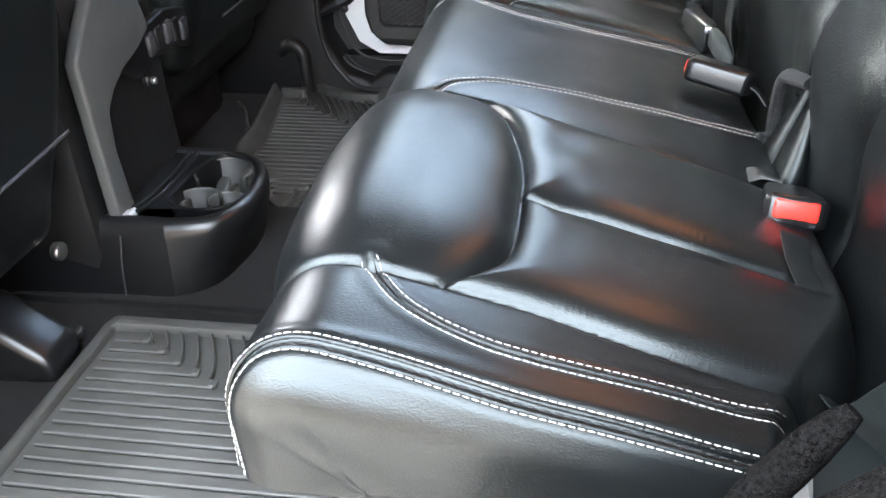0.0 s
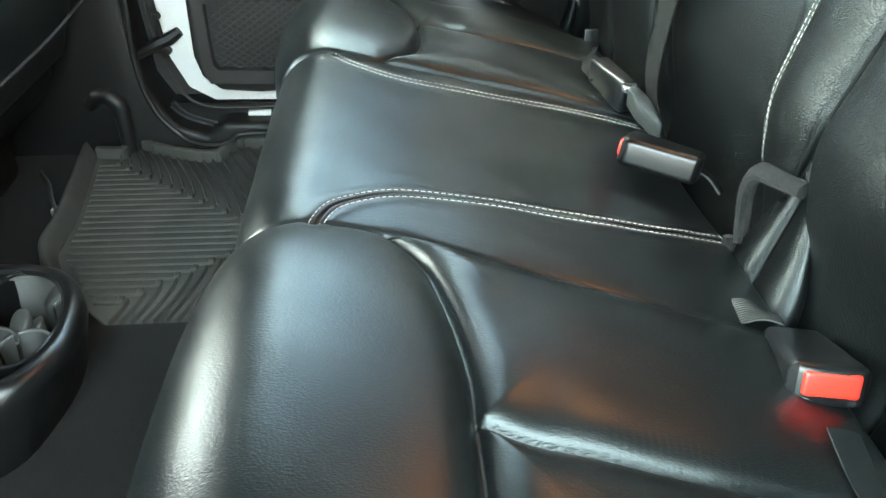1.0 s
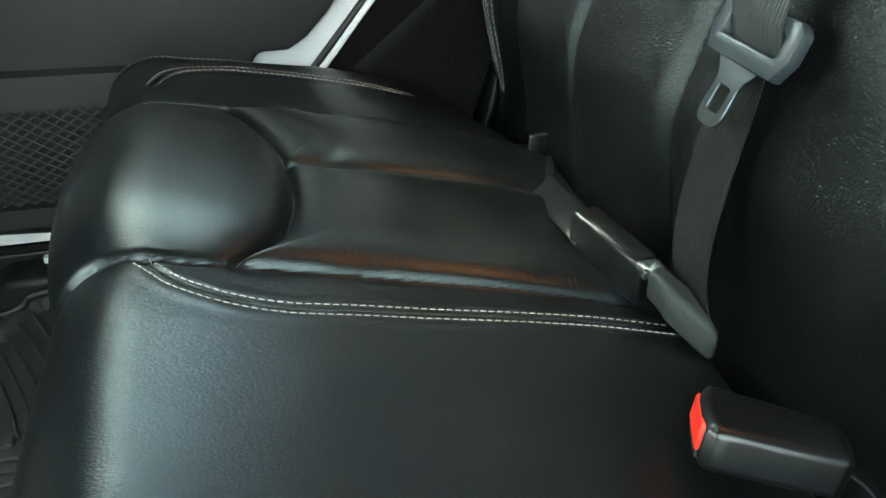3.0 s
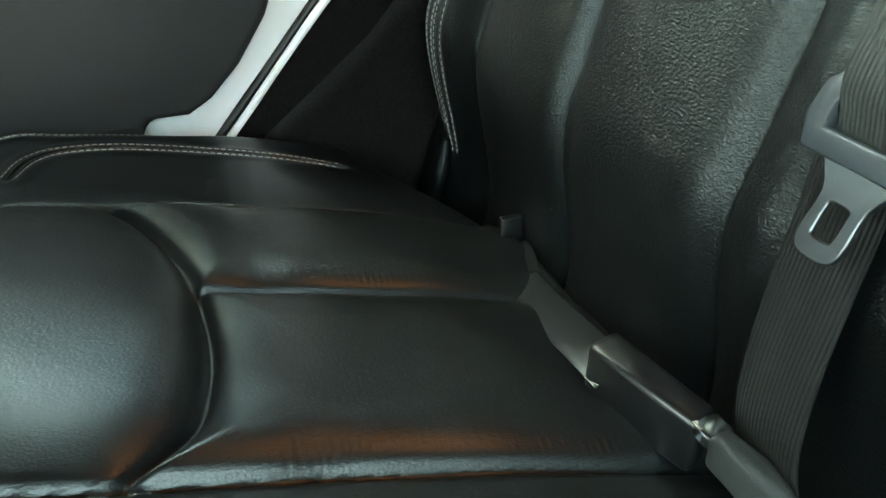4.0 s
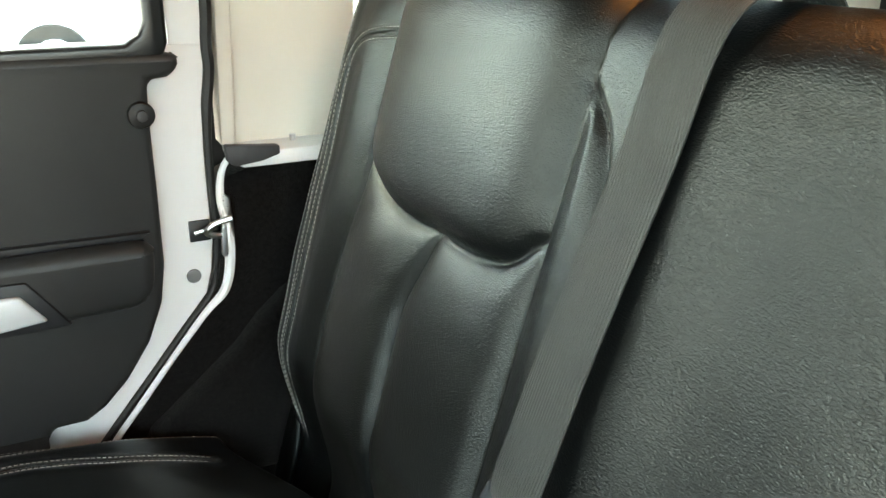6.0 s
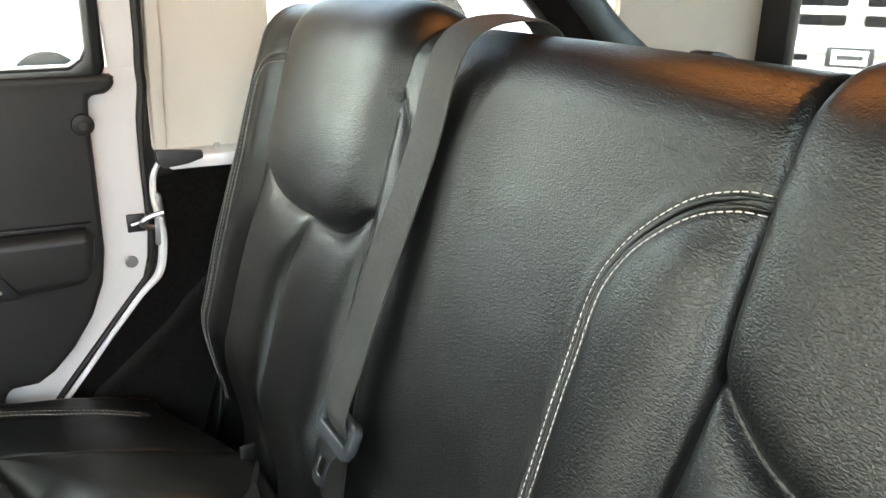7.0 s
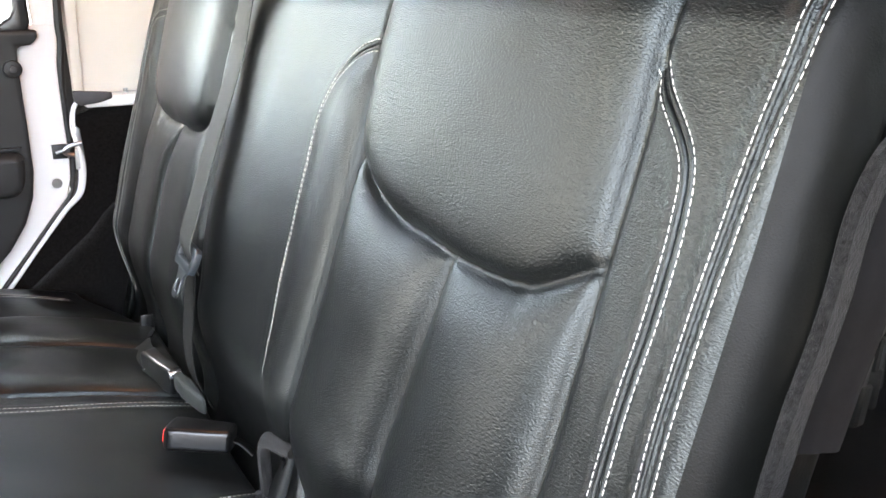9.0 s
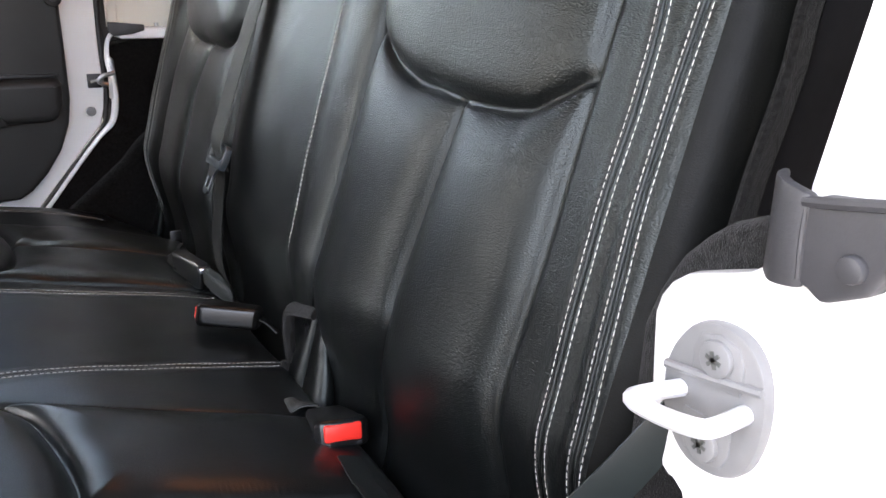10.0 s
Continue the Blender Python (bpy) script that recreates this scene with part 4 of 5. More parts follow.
for y, z, up in ((-0.710, 0.5325, -1), (-0.708, 0.4915, 1)):
    boss = [(-0.014, up * 0.016), (-0.0145, 0.0), (-0.011, -up * 0.010), (0.0, -up * 0.0135), (0.011, -up * 0.010), (0.0145, 0.0), (0.014, up * 0.016)]
    part("boss", prism([(y + a * 0.92, z + b * 0.8) for a, b in boss], "x", -0.0072, -0.004, 0.0012), GREY_PAINT, striker)
    screw = part("screw", disc((-0.0078, y, z), (1, 0, 0), 0.0085, 0.004, 24, 0.0016), GREY_PAINT, striker)
    star = bmesh.new()
    for k in range(3):
        one = block((-0.0003, -0.0040, -0.0009), (0.0003, 0.0040, 0.0009))
        one.transform(pose(-0.0100, y, z, 60 * k + 12, 0, 0))
        merged(star, one)
    part("socket", star, GREY_TRIM, screw)

clip = thing("roof_clip", "grey plastic roof clip with a round rivet", "clip")
clip_poly = [(-0.741, 0.6095), (-0.755, 0.611), (-0.80, 0.619), (-0.80, 0.60), (-0.775, 0.591), (-0.769, 0.581), (-0.753, 0.573), (-0.747, 0.577), (-0.741, 0.5785)]
part("body", prism(clip_poly, "x", -0.012, 0.004, 0.003, 3), CLIP, clip)
side = prism(rounded([(-0.0125, -0.744), (-0.0128, -0.736), (-0.009, -0.7285), (0.002, -0.7185), (0.014, -0.7105), (0.017, -0.7135), (0.004, -0.7225), (-0.006, -0.7325), (-0.008, -0.744)], 3), "z", 0.5765, 0.6115, 0.0016)
for vert in side.verts:
    out = np.clip((vert.co.y + 0.744) / 0.033, 0, 1)
    vert.co.z += 0.0025 * math.sin(math.pi * out) if vert.co.z > 0.6 else -0.0055 * out
part("side_flap", side, CLIP, clip, "rounded blue-grey side of the clip")
part("lip", tube([(-0.0115, -0.7415, 0.6085), (-0.0120, -0.755, 0.6105), (-0.0118, -0.80, 0.6185)], 0.0022, 8, 6), CLIP, clip)
part("notch", tube([(-0.0115, -0.7435, 0.580), (-0.0120, -0.7430, 0.594), (-0.0115, -0.7425, 0.607)], 0.0014, 8, 6), CLIP, clip)
part("rivet", disc((-0.013, -0.764, 0.590), (1, 0, 0), 0.0052, 0.006, 20, 0.002), CLIP, clip)

pad_line = [(-0.640, 0.36), (-0.646, 0.52), (-0.654, 0.541), (-0.660, 0.552), (-0.667, 0.563), (-0.679, 0.575), (-0.691, 0.584), (-0.712, 0.590), (-0.735, 0.592), (-0.735, 0.36)]
wall("carpet_cap", prism(pad_line, "x", 0.012, 0.16, 0.006, 3), FELT, "fuzzy grey carpet edge behind the pillar", "carpet")

# ---- rubber mats ----
def rubber_mat(label, outline, flat_rim, walls, along, across):
    """A moulded mat: sheet, straight ribs along x, curved ribs across, a flat-topped rim and upturned side walls."""
    m = thing("rubber_mat", label, "floor mat", "rubber mats")
    part("sheet", prism(outline, "z", 0.0, 0.006), RUBBER, m)
    ribs = bmesh.new()
    for xs, xe, y in along:
        if xe - xs > 0.02:
            block((xs, y - 0.0072, 0.006), (xe, y + 0.0072, 0.0115), 0.0014, 1, bm=ribs)
            block((xe - 0.007, y - 0.0066, 0.006), (xe + 0.002, y + 0.0066, 0.0130), 0.002, 1, bm=ribs)
    for line in across:
        strap(line, (0, 0, 1), 0.0115, 0.0016, 3, bm=ribs)
    tagged(part("ribs", ribs, RUBBER, m, "moulded ribs in a chevron pattern"), kind="stuff")
    rim = bmesh.new()
    for (a, b), width, high in flat_rim:
        d = Vector((b[0] - a[0], b[1] - a[1], 0)).normalized()
        s = Vector((-d.y, d.x, 0)) * width / 2
        poly = [(a[0] + s.x, a[1] + s.y), (b[0] + s.x, b[1] + s.y), (b[0] - s.x, b[1] - s.y), (a[0] - s.x, a[1] - s.y)]
        prism(poly, "z", 0.0, high, 0.004, 2, bm=rim)
        disc((b[0], b[1], high / 2 - 0.0002), (0, 0, 1), width / 2, high - 0.0004, 18, 0.004, bm=rim)
    for foot, top in walls:
        f, t = spline(foot, 6), spline(top, 6)
        rows = np.stack([f, f * 0.3 + t * 0.7, t, t + [-0.004, 0, 0.001], t + [-0.008, 0, -0.004], t * [1, 1, 0] + [-0.012, 0, 0]], 1)
        v, q = grid_mesh(rows)
        raw("side_wall", v, q, RUBBER, m, "upturned side of the mat")
    part("rim", rim, RUBBER, m, "raised outer rim")
    return m


near_along = [(-0.733, min(-0.689 + (-0.203 - y) * 1.6, -0.37), y) for y in np.arange(-0.203, -0.64, -0.01755)]
near_across = []
for k in range(16):
    x, y = -0.683 + 0.0245 * k, -0.206 - 0.0153 * k
    reach = -0.012 - 0.0045 * k
    near_across.append([(x + reach * s ** 1.5, y + (-0.187 - y) * s, 0.0075) for s in (0.0, 0.25, 0.5, 0.75, 1.0)])
rubber_mat("grey ribbed rubber mat with raised rim on the carpet", [(-0.36, -0.168), (-0.742, -0.168), (-0.756, -0.182), (-0.756, -0.66), (-0.36, -0.66)],
           [(((-0.36, -0.177), (-0.743, -0.177)), 0.018, 0.019), (((-0.743, -0.177), (-0.749, -0.186)), 0.015, 0.018), (((-0.749, -0.186), (-0.749, -0.655)), 0.014, 0.018)], [], near_along, near_across)


def far_stair(y):
    return -0.496 - (y - 0.392) * 1.19 if y > 0.392 else (-0.502 - (0.306 - y) * 1.16 if y < 0.306 else -0.494)


far_left = lambda y: float(np.interp(y, (0.146, 0.313, 0.415, 0.631), (-0.63, -0.738, -0.742, -0.776)))
far_along = [(far_left(y), far_stair(y), y) for y in np.arange(0.164, 0.63, 0.0172)]
far_across = []
for k in range(22):
    y = 0.640 - 0.0177 * k
    if y > 0.40:
        x = far_stair(y) + 0.011
    else:
        x, y = -0.494 + 0.0205 * (k - 13.3), 0.385
    end = float(np.interp(x - 0.05, (-0.74, -0.65, -0.59, -0.56, -0.54, -0.40), (0.655, 0.612, 0.592, 0.635, 0.648, 0.648)))
    if end - y > 0.03:
        far_across.append([(x - 0.42 * (end - y) * s ** 1.2, y + (end - y) * s, 0.0075) for s in (0.0, 0.25, 0.5, 0.75, 1.0)])
for k in range(17):
    x, y = -0.620 + 0.0172 * k, min(0.196 + 0.0148 * k, 0.31)
    far_across.append([(x - 0.24 * (y - 0.15) * s ** 1.4, y + (0.150 - y) * s, 0.0075) for s in (0.0, 0.25, 0.5, 0.75, 1.0)])
far_rim = [(-0.786, 0.632), (-0.737, 0.626), (-0.739, 0.662), (-0.722, 0.668), (-0.69, 0.644), (-0.65, 0.622), (-0.60, 0.607), (-0.575, 0.606), (-0.553, 0.650), (-0.540, 0.662), (-0.49, 0.655), (-0.36, 0.655)]
rubber_mat("grey ribbed rubber mat with wavy rim on the carpet", [(-0.36, 0.144), (-0.632, 0.146), (-0.70, 0.22), (-0.749, 0.313), (-0.752, 0.415)] + far_rim,
           [((a, b), 0.013, 0.026) for a, b in zip(far_rim, far_rim[1:])], [([(-0.69, 0.21, 0.006), (-0.747, 0.313, 0.006), (-0.752, 0.415, 0.006), (-0.786, 0.631, 0.006)], [(-0.697, 0.20, 0.024), (-0.757, 0.30, 0.034), (-0.767, 0.405, 0.034), (-0.799, 0.636, 0.032)])], far_along, far_across)
tab = thing("mat_tab", "small pale plastic mat fastener tab on the carpet", "fastener")
part("tab", block((-0.772, -0.128, 0.0), (-0.765, -0.108, 0.012), 0.002), SILVER, tab)

# ---- centre console ----
console = thing("centre_console", "black plastic rear end of the centre console with cup holders", "console")
base_line = rounded([(-1.3, -0.115), (-0.76, -0.118), (-0.69, -0.112), (-0.652, -0.078), (-0.638, -0.02), (-0.632, 0.03), (-0.638, 0.08), (-0.655, 0.125), (-0.69, 0.144), (-0.76, 0.147), (-1.3, 0.147)], 4)
top_line = rounded([(-1.3, -0.100), (-0.76, -0.102), (-0.69, -0.103), (-0.630, -0.084), (-0.603, -0.03), (-0.601, 0.02), (-0.612, 0.068), (-0.640, 0.113), (-0.68, 0.134), (-0.76, 0.138), (-1.3, 0.138)], 4)
cm = bmesh.new()
levels = [(0.0, 0.0, 0.0), (0.05, 0.5, 0.0), (0.094, 0.95, 0.0), (0.103, 1.0, 0.001), (0.110, 1.0, 0.0045), (0.1145, 1.0, 0.010), (0.116, 1.0, 0.0165), (0.1145, 1.0, 0.0215), (0.110, 1.0, 0.024)]
rings = []
for z, s, inset in levels:
    ring = base_line * (1 - s) + top_line * s
    mid = np.array([-0.72, 0.0])
    d = ring - mid
    ring = ring - d / np.linalg.norm(d, axis=1)[:, None] * inset
    rings.append([cm.verts.new((p[0], p[1], z)) for p in ring])
for a, b in zip(rings, rings[1:]):
    for k in range(len(a)):
        cm.faces.new((a[k], a[(k + 1) % len(a)], b[(k + 1) % len(b)], b[k]))
bmesh.ops.recalc_face_normals(cm, faces=cm.faces)
part("body", cm, SHINY_PLASTIC, console, "smooth black console shell")


RECESS = spline([(-0.722, -0.030), (-0.722, 0.034), (-0.718, 0.082), (-0.702, 0.112), (-0.678, 0.121), (-0.650, 0.108), (-0.630, 0.078), (-0.624, 0.030), (-0.625, -0.012), (-0.636, -0.040), (-0.660, -0.051), (-0.692, -0.049), (-0.712, -0.042), (-0.722, -0.030)], 4)[:-1]


def cup_deck():
    """The deck of the console with its oval cup recess, walls and floor."""
    bm = bmesh.new()
    mid = np.array([-0.72, 0.0])
    d = top_line - mid
    outer = top_line - d / np.linalg.norm(d, axis=1)[:, None] * 0.0235
    ring = [bm.verts.new((p[0], p[1], 0.1102)) for p in outer]
    hole = [bm.verts.new((p[0], p[1], 0.1102)) for p in RECESS]
    n, h = len(ring), len(hole)
    edges = [bm.edges.new((ring[k], ring[(k + 1) % n])) for k in range(n)] + [bm.edges.new((hole[k], hole[(k + 1) % h])) for k in range(h)]
    bmesh.ops.triangle_fill(bm, use_beauty=True, edges=edges)
    inside = set(hole)
    for f in [f for f in bm.faces if all(v in inside for v in f.verts)]:
        bm.faces.remove(f)
    centre = RECESS.mean(0)
    upper = hole
    for z, k in ((0.104, 0.97), (0.06, 0.93), (0.03, 0.88)):
        lower = [bm.verts.new((centre[0] + (p[0] - centre[0]) * k, centre[1] + (p[1] - centre[1]) * k, z)) for p in RECESS]
        for j in range(h):
            bm.faces.new((upper[j], upper[(j + 1) % h], lower[(j + 1) % h], lower[j]))
        upper = lower
    bm.faces.new(upper)
    bmesh.ops.recalc_face_normals(bm, faces=bm.faces)
    return bm


deck = part("deck", cup_deck(), SHINY_PLASTIC, console, "deck with an oval cup recess")
part("recess_lip", tube([(p[0], p[1], 0.1108) for p in np.vstack([RECESS, RECESS[:1]])], 0.0022, 8, 1, smooth_line=False), SHINY_PLASTIC, deck)
for x, y, r, top, a0, a1 in ((-0.681, 0.072, 0.042, 0.106, -25, 230), (-0.694, -0.004, 0.031, 0.099, 10, 205), (-0.655, 0.002, 0.023, 0.096, 30, 200)):
    arc = [radians(a) for a in np.linspace(a0, a1, 20)]
    rows = np.array([[(x + (r * k + e) * math.cos(a), y + (r * k + e) * math.sin(a), z) for k, e, z in ((0.84, 0.0, 0.034), (1.0, 0.0, top), (1.0, 0.0016, top + 0.0008), (1.0, 0.003, top), (0.84, 0.003, 0.034))] for a in arc])
    v, q = grid_mesh(rows)
    # the well's lit inner wall, its light carried by the grey
    liner = raw("cup_liner", v, q, LIT_CUP_GREY, deck, "wall of a cup well, its lit look painted grey")
    part("cup_rim", tube([(x + (r + 0.0015) * math.cos(a), y + (r + 0.0015) * math.sin(a), top + 0.0008) for a in arc], 0.0019, 8, 1, smooth_line=False), GREY_TRIM, liner, "thin pale rim")
for x, y, z, turn in ((-0.652, 0.084, 0.092, 35), (-0.712, -0.012, 0.086, -30), (-0.672, 0.034, 0.090, 80), (-0.662, 0.036, 0.082, 20)):
    grip = prism(rounded([(-0.012, -0.007), (0.012, -0.009), (0.010, 0.009), (-0.010, 0.008)], 3), "z", -0.05, 0.012, 0.004, 3)
    for vert in grip.verts:
        if vert.co.z > 0:
            vert.co.z += vert.co.x * 0.8
    grip.transform(pose(x, y, z, 0, 0, turn))
    part("cup_grip", grip, LIT_CUP_GREY, deck, "grey rubber cup grip")
for x in (-0.7365, -0.7480):
    part("deck_ridge", tube([(x - 0.012, -0.066, 0.1115), (x, -0.02, 0.1125), (x + 0.001, 0.05, 0.1125), (x - 0.006, 0.125, 0.1125)], 0.0032, 8, 6), SHINY_PLASTIC, deck)

# tall rear panel of the console
part("rear_panel", prism([(-0.785, 0.10), (-0.775, 0.11), (-0.779, 0.20), (-0.779, 0.35), (-0.80, 0.40), (-0.9, 0.42), (-1.3, 0.42), (-1.3, 0.05), (-0.80, 0.05)], "y", -0.058, 0.14, 0.006, 2), PLASTIC, console, "black panel below the switches")
strip = [(-0.088, 0.112), (-0.090, 0.20), (-0.092, 0.27), (-0.094, 0.319), (-0.064, 0.352), (-0.031, 0.384), (-0.020, 0.395), (0.070, 0.395), (0.074, 0.356), (0.086, 0.325), (0.087, 0.309), (0.05, 0.292), (0.003, 0.280), (-0.030, 0.263), (-0.050, 0.243), (-0.056, 0.196), (-0.050, 0.14), (-0.046, 0.112)]
part("console_side", block((-1.3, -0.112, 0.0), (-0.785, -0.056, 0.46), 0.01), PLASTIC, console)
part("side_trim", prism(strip, "x", -0.778, -0.760, 0.005, 3), GREY_TRIM, console, "satin grey curved trim blade")
part("trim_foot", prism([(-0.094, 0.100), (-0.057, 0.100), (-0.057, 0.114), (-0.092, 0.114)], "x", -0.785, -0.752, 0.004, 3), SILVER, console)
switch_panel = part("switch_panel", prism([(0.0, 0.280), (0.04, 0.297), (0.09, 0.312), (0.15, 0.318), (0.215, 0.305), (0.215, 0.245), (0.15, 0.262), (0.09, 0.262), (0.05, 0.25)], "x", -0.780, -0.766, 0.004, 3), SHINY_PLASTIC, console, "glossy black window switch panel")
for k, (y, z) in enumerate(((0.092, 0.286), (0.119, 0.288), (0.146, 0.288), (0.172, 0.284), (0.196, 0.278))):
    part("switch", prism([(y - 0.010, z - 0.017), (y + 0.010, z - 0.015), (y + 0.010, z + 0.016), (y - 0.010, z + 0.013)], "x", -0.769, -0.760 - 0.002 * (k % 2), 0.004, 2), PLASTIC if k % 2 else CLIP, switch_panel)
hook = part("socket", disc((-0.768, 0.072, 0.241), (1, 0, 0), 0.012, 0.01, 20, 0.003), PLASTIC, console, "small round power socket")
part("socket_pin", disc((-0.761, 0.072, 0.241), (1, 0, 0), 0.005, 0.008, 12, 0.001), STEEL, hook)
part("panel_seam", tube([(-0.752, -0.112, 0.10), (-0.757, -0.117, 0.06), (-0.762, -0.119, 0.01)], 0.0012, 6), CLIP, console)

# ---- front seats ----
def front_seat(name_label, y0, y1, x, z0, seam_z):
    seat = thing("front_seat", name_label, "car seat", "front seats")
    line = rounded([(x - 0.03, z0), (x, z0 + 0.06), (x + 0.05, z0 + 0.2), (x + 0.10, z0 + 0.41), (x + 0.11, z0 + 0.54), (x + 0.05, z0 + 0.60), (x - 0.02, z0 + 0.53), (x - 0.10, z0 + 0.2), (x - 0.12, z0)], 4)
    part("backrest", prism(line, "y", y0, y1, 0.045, 5), LEATHER, seat)
    cush_line = rounded([(x - 0.10, 0.10), (x - 0.08, 0.28), (x - 0.3, 0.33), (x - 0.6, 0.34), (x - 0.66, 0.25), (x - 0.6, 0.12)], 4)
    part("cushion", prism(cush_line, "y", y0, y1, 0.03, 4), LEATHER, seat)
    part("piping", tube([(x + 0.045, y0 + 0.05, seam_z + 0.03), (x + 0.047, (y0 + y1) / 2, seam_z + 0.035), (x + 0.042, y1 - 0.03, seam_z + 0.045)], 0.0022, 6), CLIP, seat, "grey seam line")
    part("base", block((x - 0.6, y0 + 0.06, 0.0), (x - 0.12, y1 - 0.06, 0.14), 0.02), PLASTIC, seat)
    return seat


near_seat = front_seat("black leather driving seat seen from behind", -0.66, -0.150, -0.775, 0.135, 0.23)
far_seat = front_seat("black leather passenger seat seen from behind", 0.205, 0.64, -0.77, 0.19, 0.25)
rail = prism([(-1.0, 0.115), (-0.84, 0.092), (-0.766, 0.038), (-0.760, 0.004), (-0.79, 0.0), (-1.0, 0.0)], "y", -0.29, -0.222, 0.012, 3)
part("seat_rail", rail, SHINY_PLASTIC, near_seat, "smooth black seat rail cover")
part("rail_bolt", disc((-0.79, -0.205, 0.012), (0, 0, 1), 0.014, 0.012, 14, 0.003), STEEL, near_seat)
part("rail_clip", block((-0.835, -0.268, 0.0), (-0.812, -0.246, 0.010), 0.003), SILVER, near_seat)
part("tilt_bolt", disc((-0.812, -0.154, 0.100), (1, 0, 0), 0.012, 0.012, 16, 0.003), STEEL, near_seat)
part("wire_clip", tube([(-0.842, 0.53, 0.03), (-0.82, 0.5, 0.026), (-0.80, 0.455, 0.018), (-0.79, 0.435, 0.012)], 0.003, 8), STEEL, far_seat, "bare metal wire clip")
part("rail_clip", block((-0.80, 0.435, 0.0), (-0.765, 0.452, 0.012), 0.003), SILVER, far_seat)

# ---- seat belts and buckles ----
centre_belt = thing("seat_belt", "dark grey woven centre belt over the backrest with latch plate", "seat belt", "seat belts")
pts = [(0.231, 0.121, 0.70), (0.206, 0.123, 0.79), (0.161, 0.124, 0.806), (0.114, 0.127, 0.785), (0.092, 0.137, 0.70), (0.055, 0.141, 0.60), (0.026, 0.142, 0.52), (0.012, 0.140, 0.483), (0.0135, 0.139, 0.464), (0.019, 0.140, 0.444)]
part("webbing", strap(pts, (0, 1, 0.05), 0.047), WEB, centre_belt)
# lower run of the same belt, in the webbing with shade in its colour
part("webbing", strap([(0.018, 0.150, 0.450), (0.015, 0.150, 0.42), (0.009, 0.149, 0.38), (0.004, 0.147, 0.34), (0.006, 0.145, 0.30), (0.022, 0.143, 0.255)], (0, 1, 0.0), 0.043), SHADED_WEB, centre_belt)


def latch_plate(parent):
    """Moulded belt guide with its steel tongue, built upright and then laid on the belt."""
    outer = [(-0.037, -0.002), (-0.031, -0.015), (0.031, -0.015), (0.037, -0.002), (0.0355, 0.014), (0.030, 0.018), (-0.030, 0.018), (-0.0355, 0.014)]
    hole = [(-0.0255, -0.001), (-0.0245, -0.004), (0.0245, -0.004), (0.0255, -0.001), (0.0255, 0.007), (0.022, 0.010), (-0.022, 0.010), (-0.0255, 0.007)]
    at = pose(0.013, 0.138, 0.461, 0, 24, 0)
    guide = slab_with_hole("x", -0.005, 0.004, outer, hole)
    bmesh.ops.bevel(guide, geom=[e for e in guide.edges if e.calc_face_angle(0) > 0.6], offset=0.0018, segments=2, profile=0.5, affect="EDGES")
    guide.transform(at)
    body = part("latch_guide", guide, COATED, parent, "moulded black latch guide")
    tongue = slab_with_hole("x", -0.0022, 0.0008, rounded([(-0.018, -0.012), (0.018, -0.012), (0.0115, -0.026), (0.0115, -0.045), (0.007, -0.052), (-0.007, -0.052), (-0.0115, -0.045), (-0.0115, -0.026)], 4),
                            rounded([(-0.0045, -0.029), (0.0045, -0.029), (0.0055, -0.032), (0.0055, -0.041), (0.004, -0.044), (-0.004, -0.044), (-0.0055, -0.041), (-0.0055, -0.032)], 4))
    bmesh.ops.bevel(tongue, geom=[e for e in tongue.edges if len(e.link_faces) == 2 and e.calc_face_angle(0) > 1.2], offset=0.0006, segments=1, profile=0.5, affect="EDGES")
    tongue.transform(at)
    part("tongue", tongue, TONGUE, body, "steel latch tongue with a slot")
    return body


latch_plate(centre_belt)


def buckle(label, at, group="belt buckles", red_on=True, flat=1.0):
    """A buckle built along +y from its mouth at the origin."""
    b = thing("belt_buckle", label, "belt buckle", group)
    line = rounded([(-0.022, 0.0), (0.022, 0.0), (0.024, 0.02), (0.020, 0.066), (0.014, 0.074), (-0.014, 0.074), (-0.020, 0.066), (-0.024, 0.02)], 3)
    body = prism(line, "z", -0.014, 0.014, 0.006, 4)
    part("housing", body, SHINY_PLASTIC, b, "smooth black plastic housing")
    if red_on:
        red = block((-0.0185, -0.003, -0.007), (0.0185, 0.008, 0.0105), 0.003, 3)
        part("button", red, RED, b, "red release button")
        part("mouth", block((-0.0175, -0.0015, -0.0115), (0.0175, 0.006, -0.0075), 0.001), DARK, b)
    part("stalk", strap([(0, 0.066, 0), (0.0, 0.082, -0.004), (0.001, 0.098, -0.016)], (1, 0, 0), 0.018, 0.002), STRAP, b)
    b.matrix_basis = at @ Matrix.Diagonal((1, 1, flat, 1))
    return b


buckle("black belt buckle with bright red button lying on the cushion", pose(-0.005, -0.300, 0.279, -18, 3, -8))
buckle("black belt buckle lying on its side with a red button", pose(-0.053, 0.027, 0.2930, -7, -13, -118), flat=0.95)
far_buckle = thing("belt_buckle", "black belt buckle with a flared sleeve on woven strap", "belt buckle", "belt buckles")
wedge = prism([(-0.042, 0.237), (-0.018, 0.244), (-0.002, 0.172), (-0.020, 0.163)], "z", 0.266, 0.303, 0.005, 3)
for v in wedge.verts:
    if v.co.z > 0.285:
        v.co.z += 0.06 * (v.co.y - 0.17)
part("housing", wedge, SHINY_PLASTIC, far_buckle, "wedge-shaped black housing")
part("tongue", block((-0.021, 0.155, 0.294), (-0.004, 0.170, 0.302), 0.002), CHROME, far_buckle)
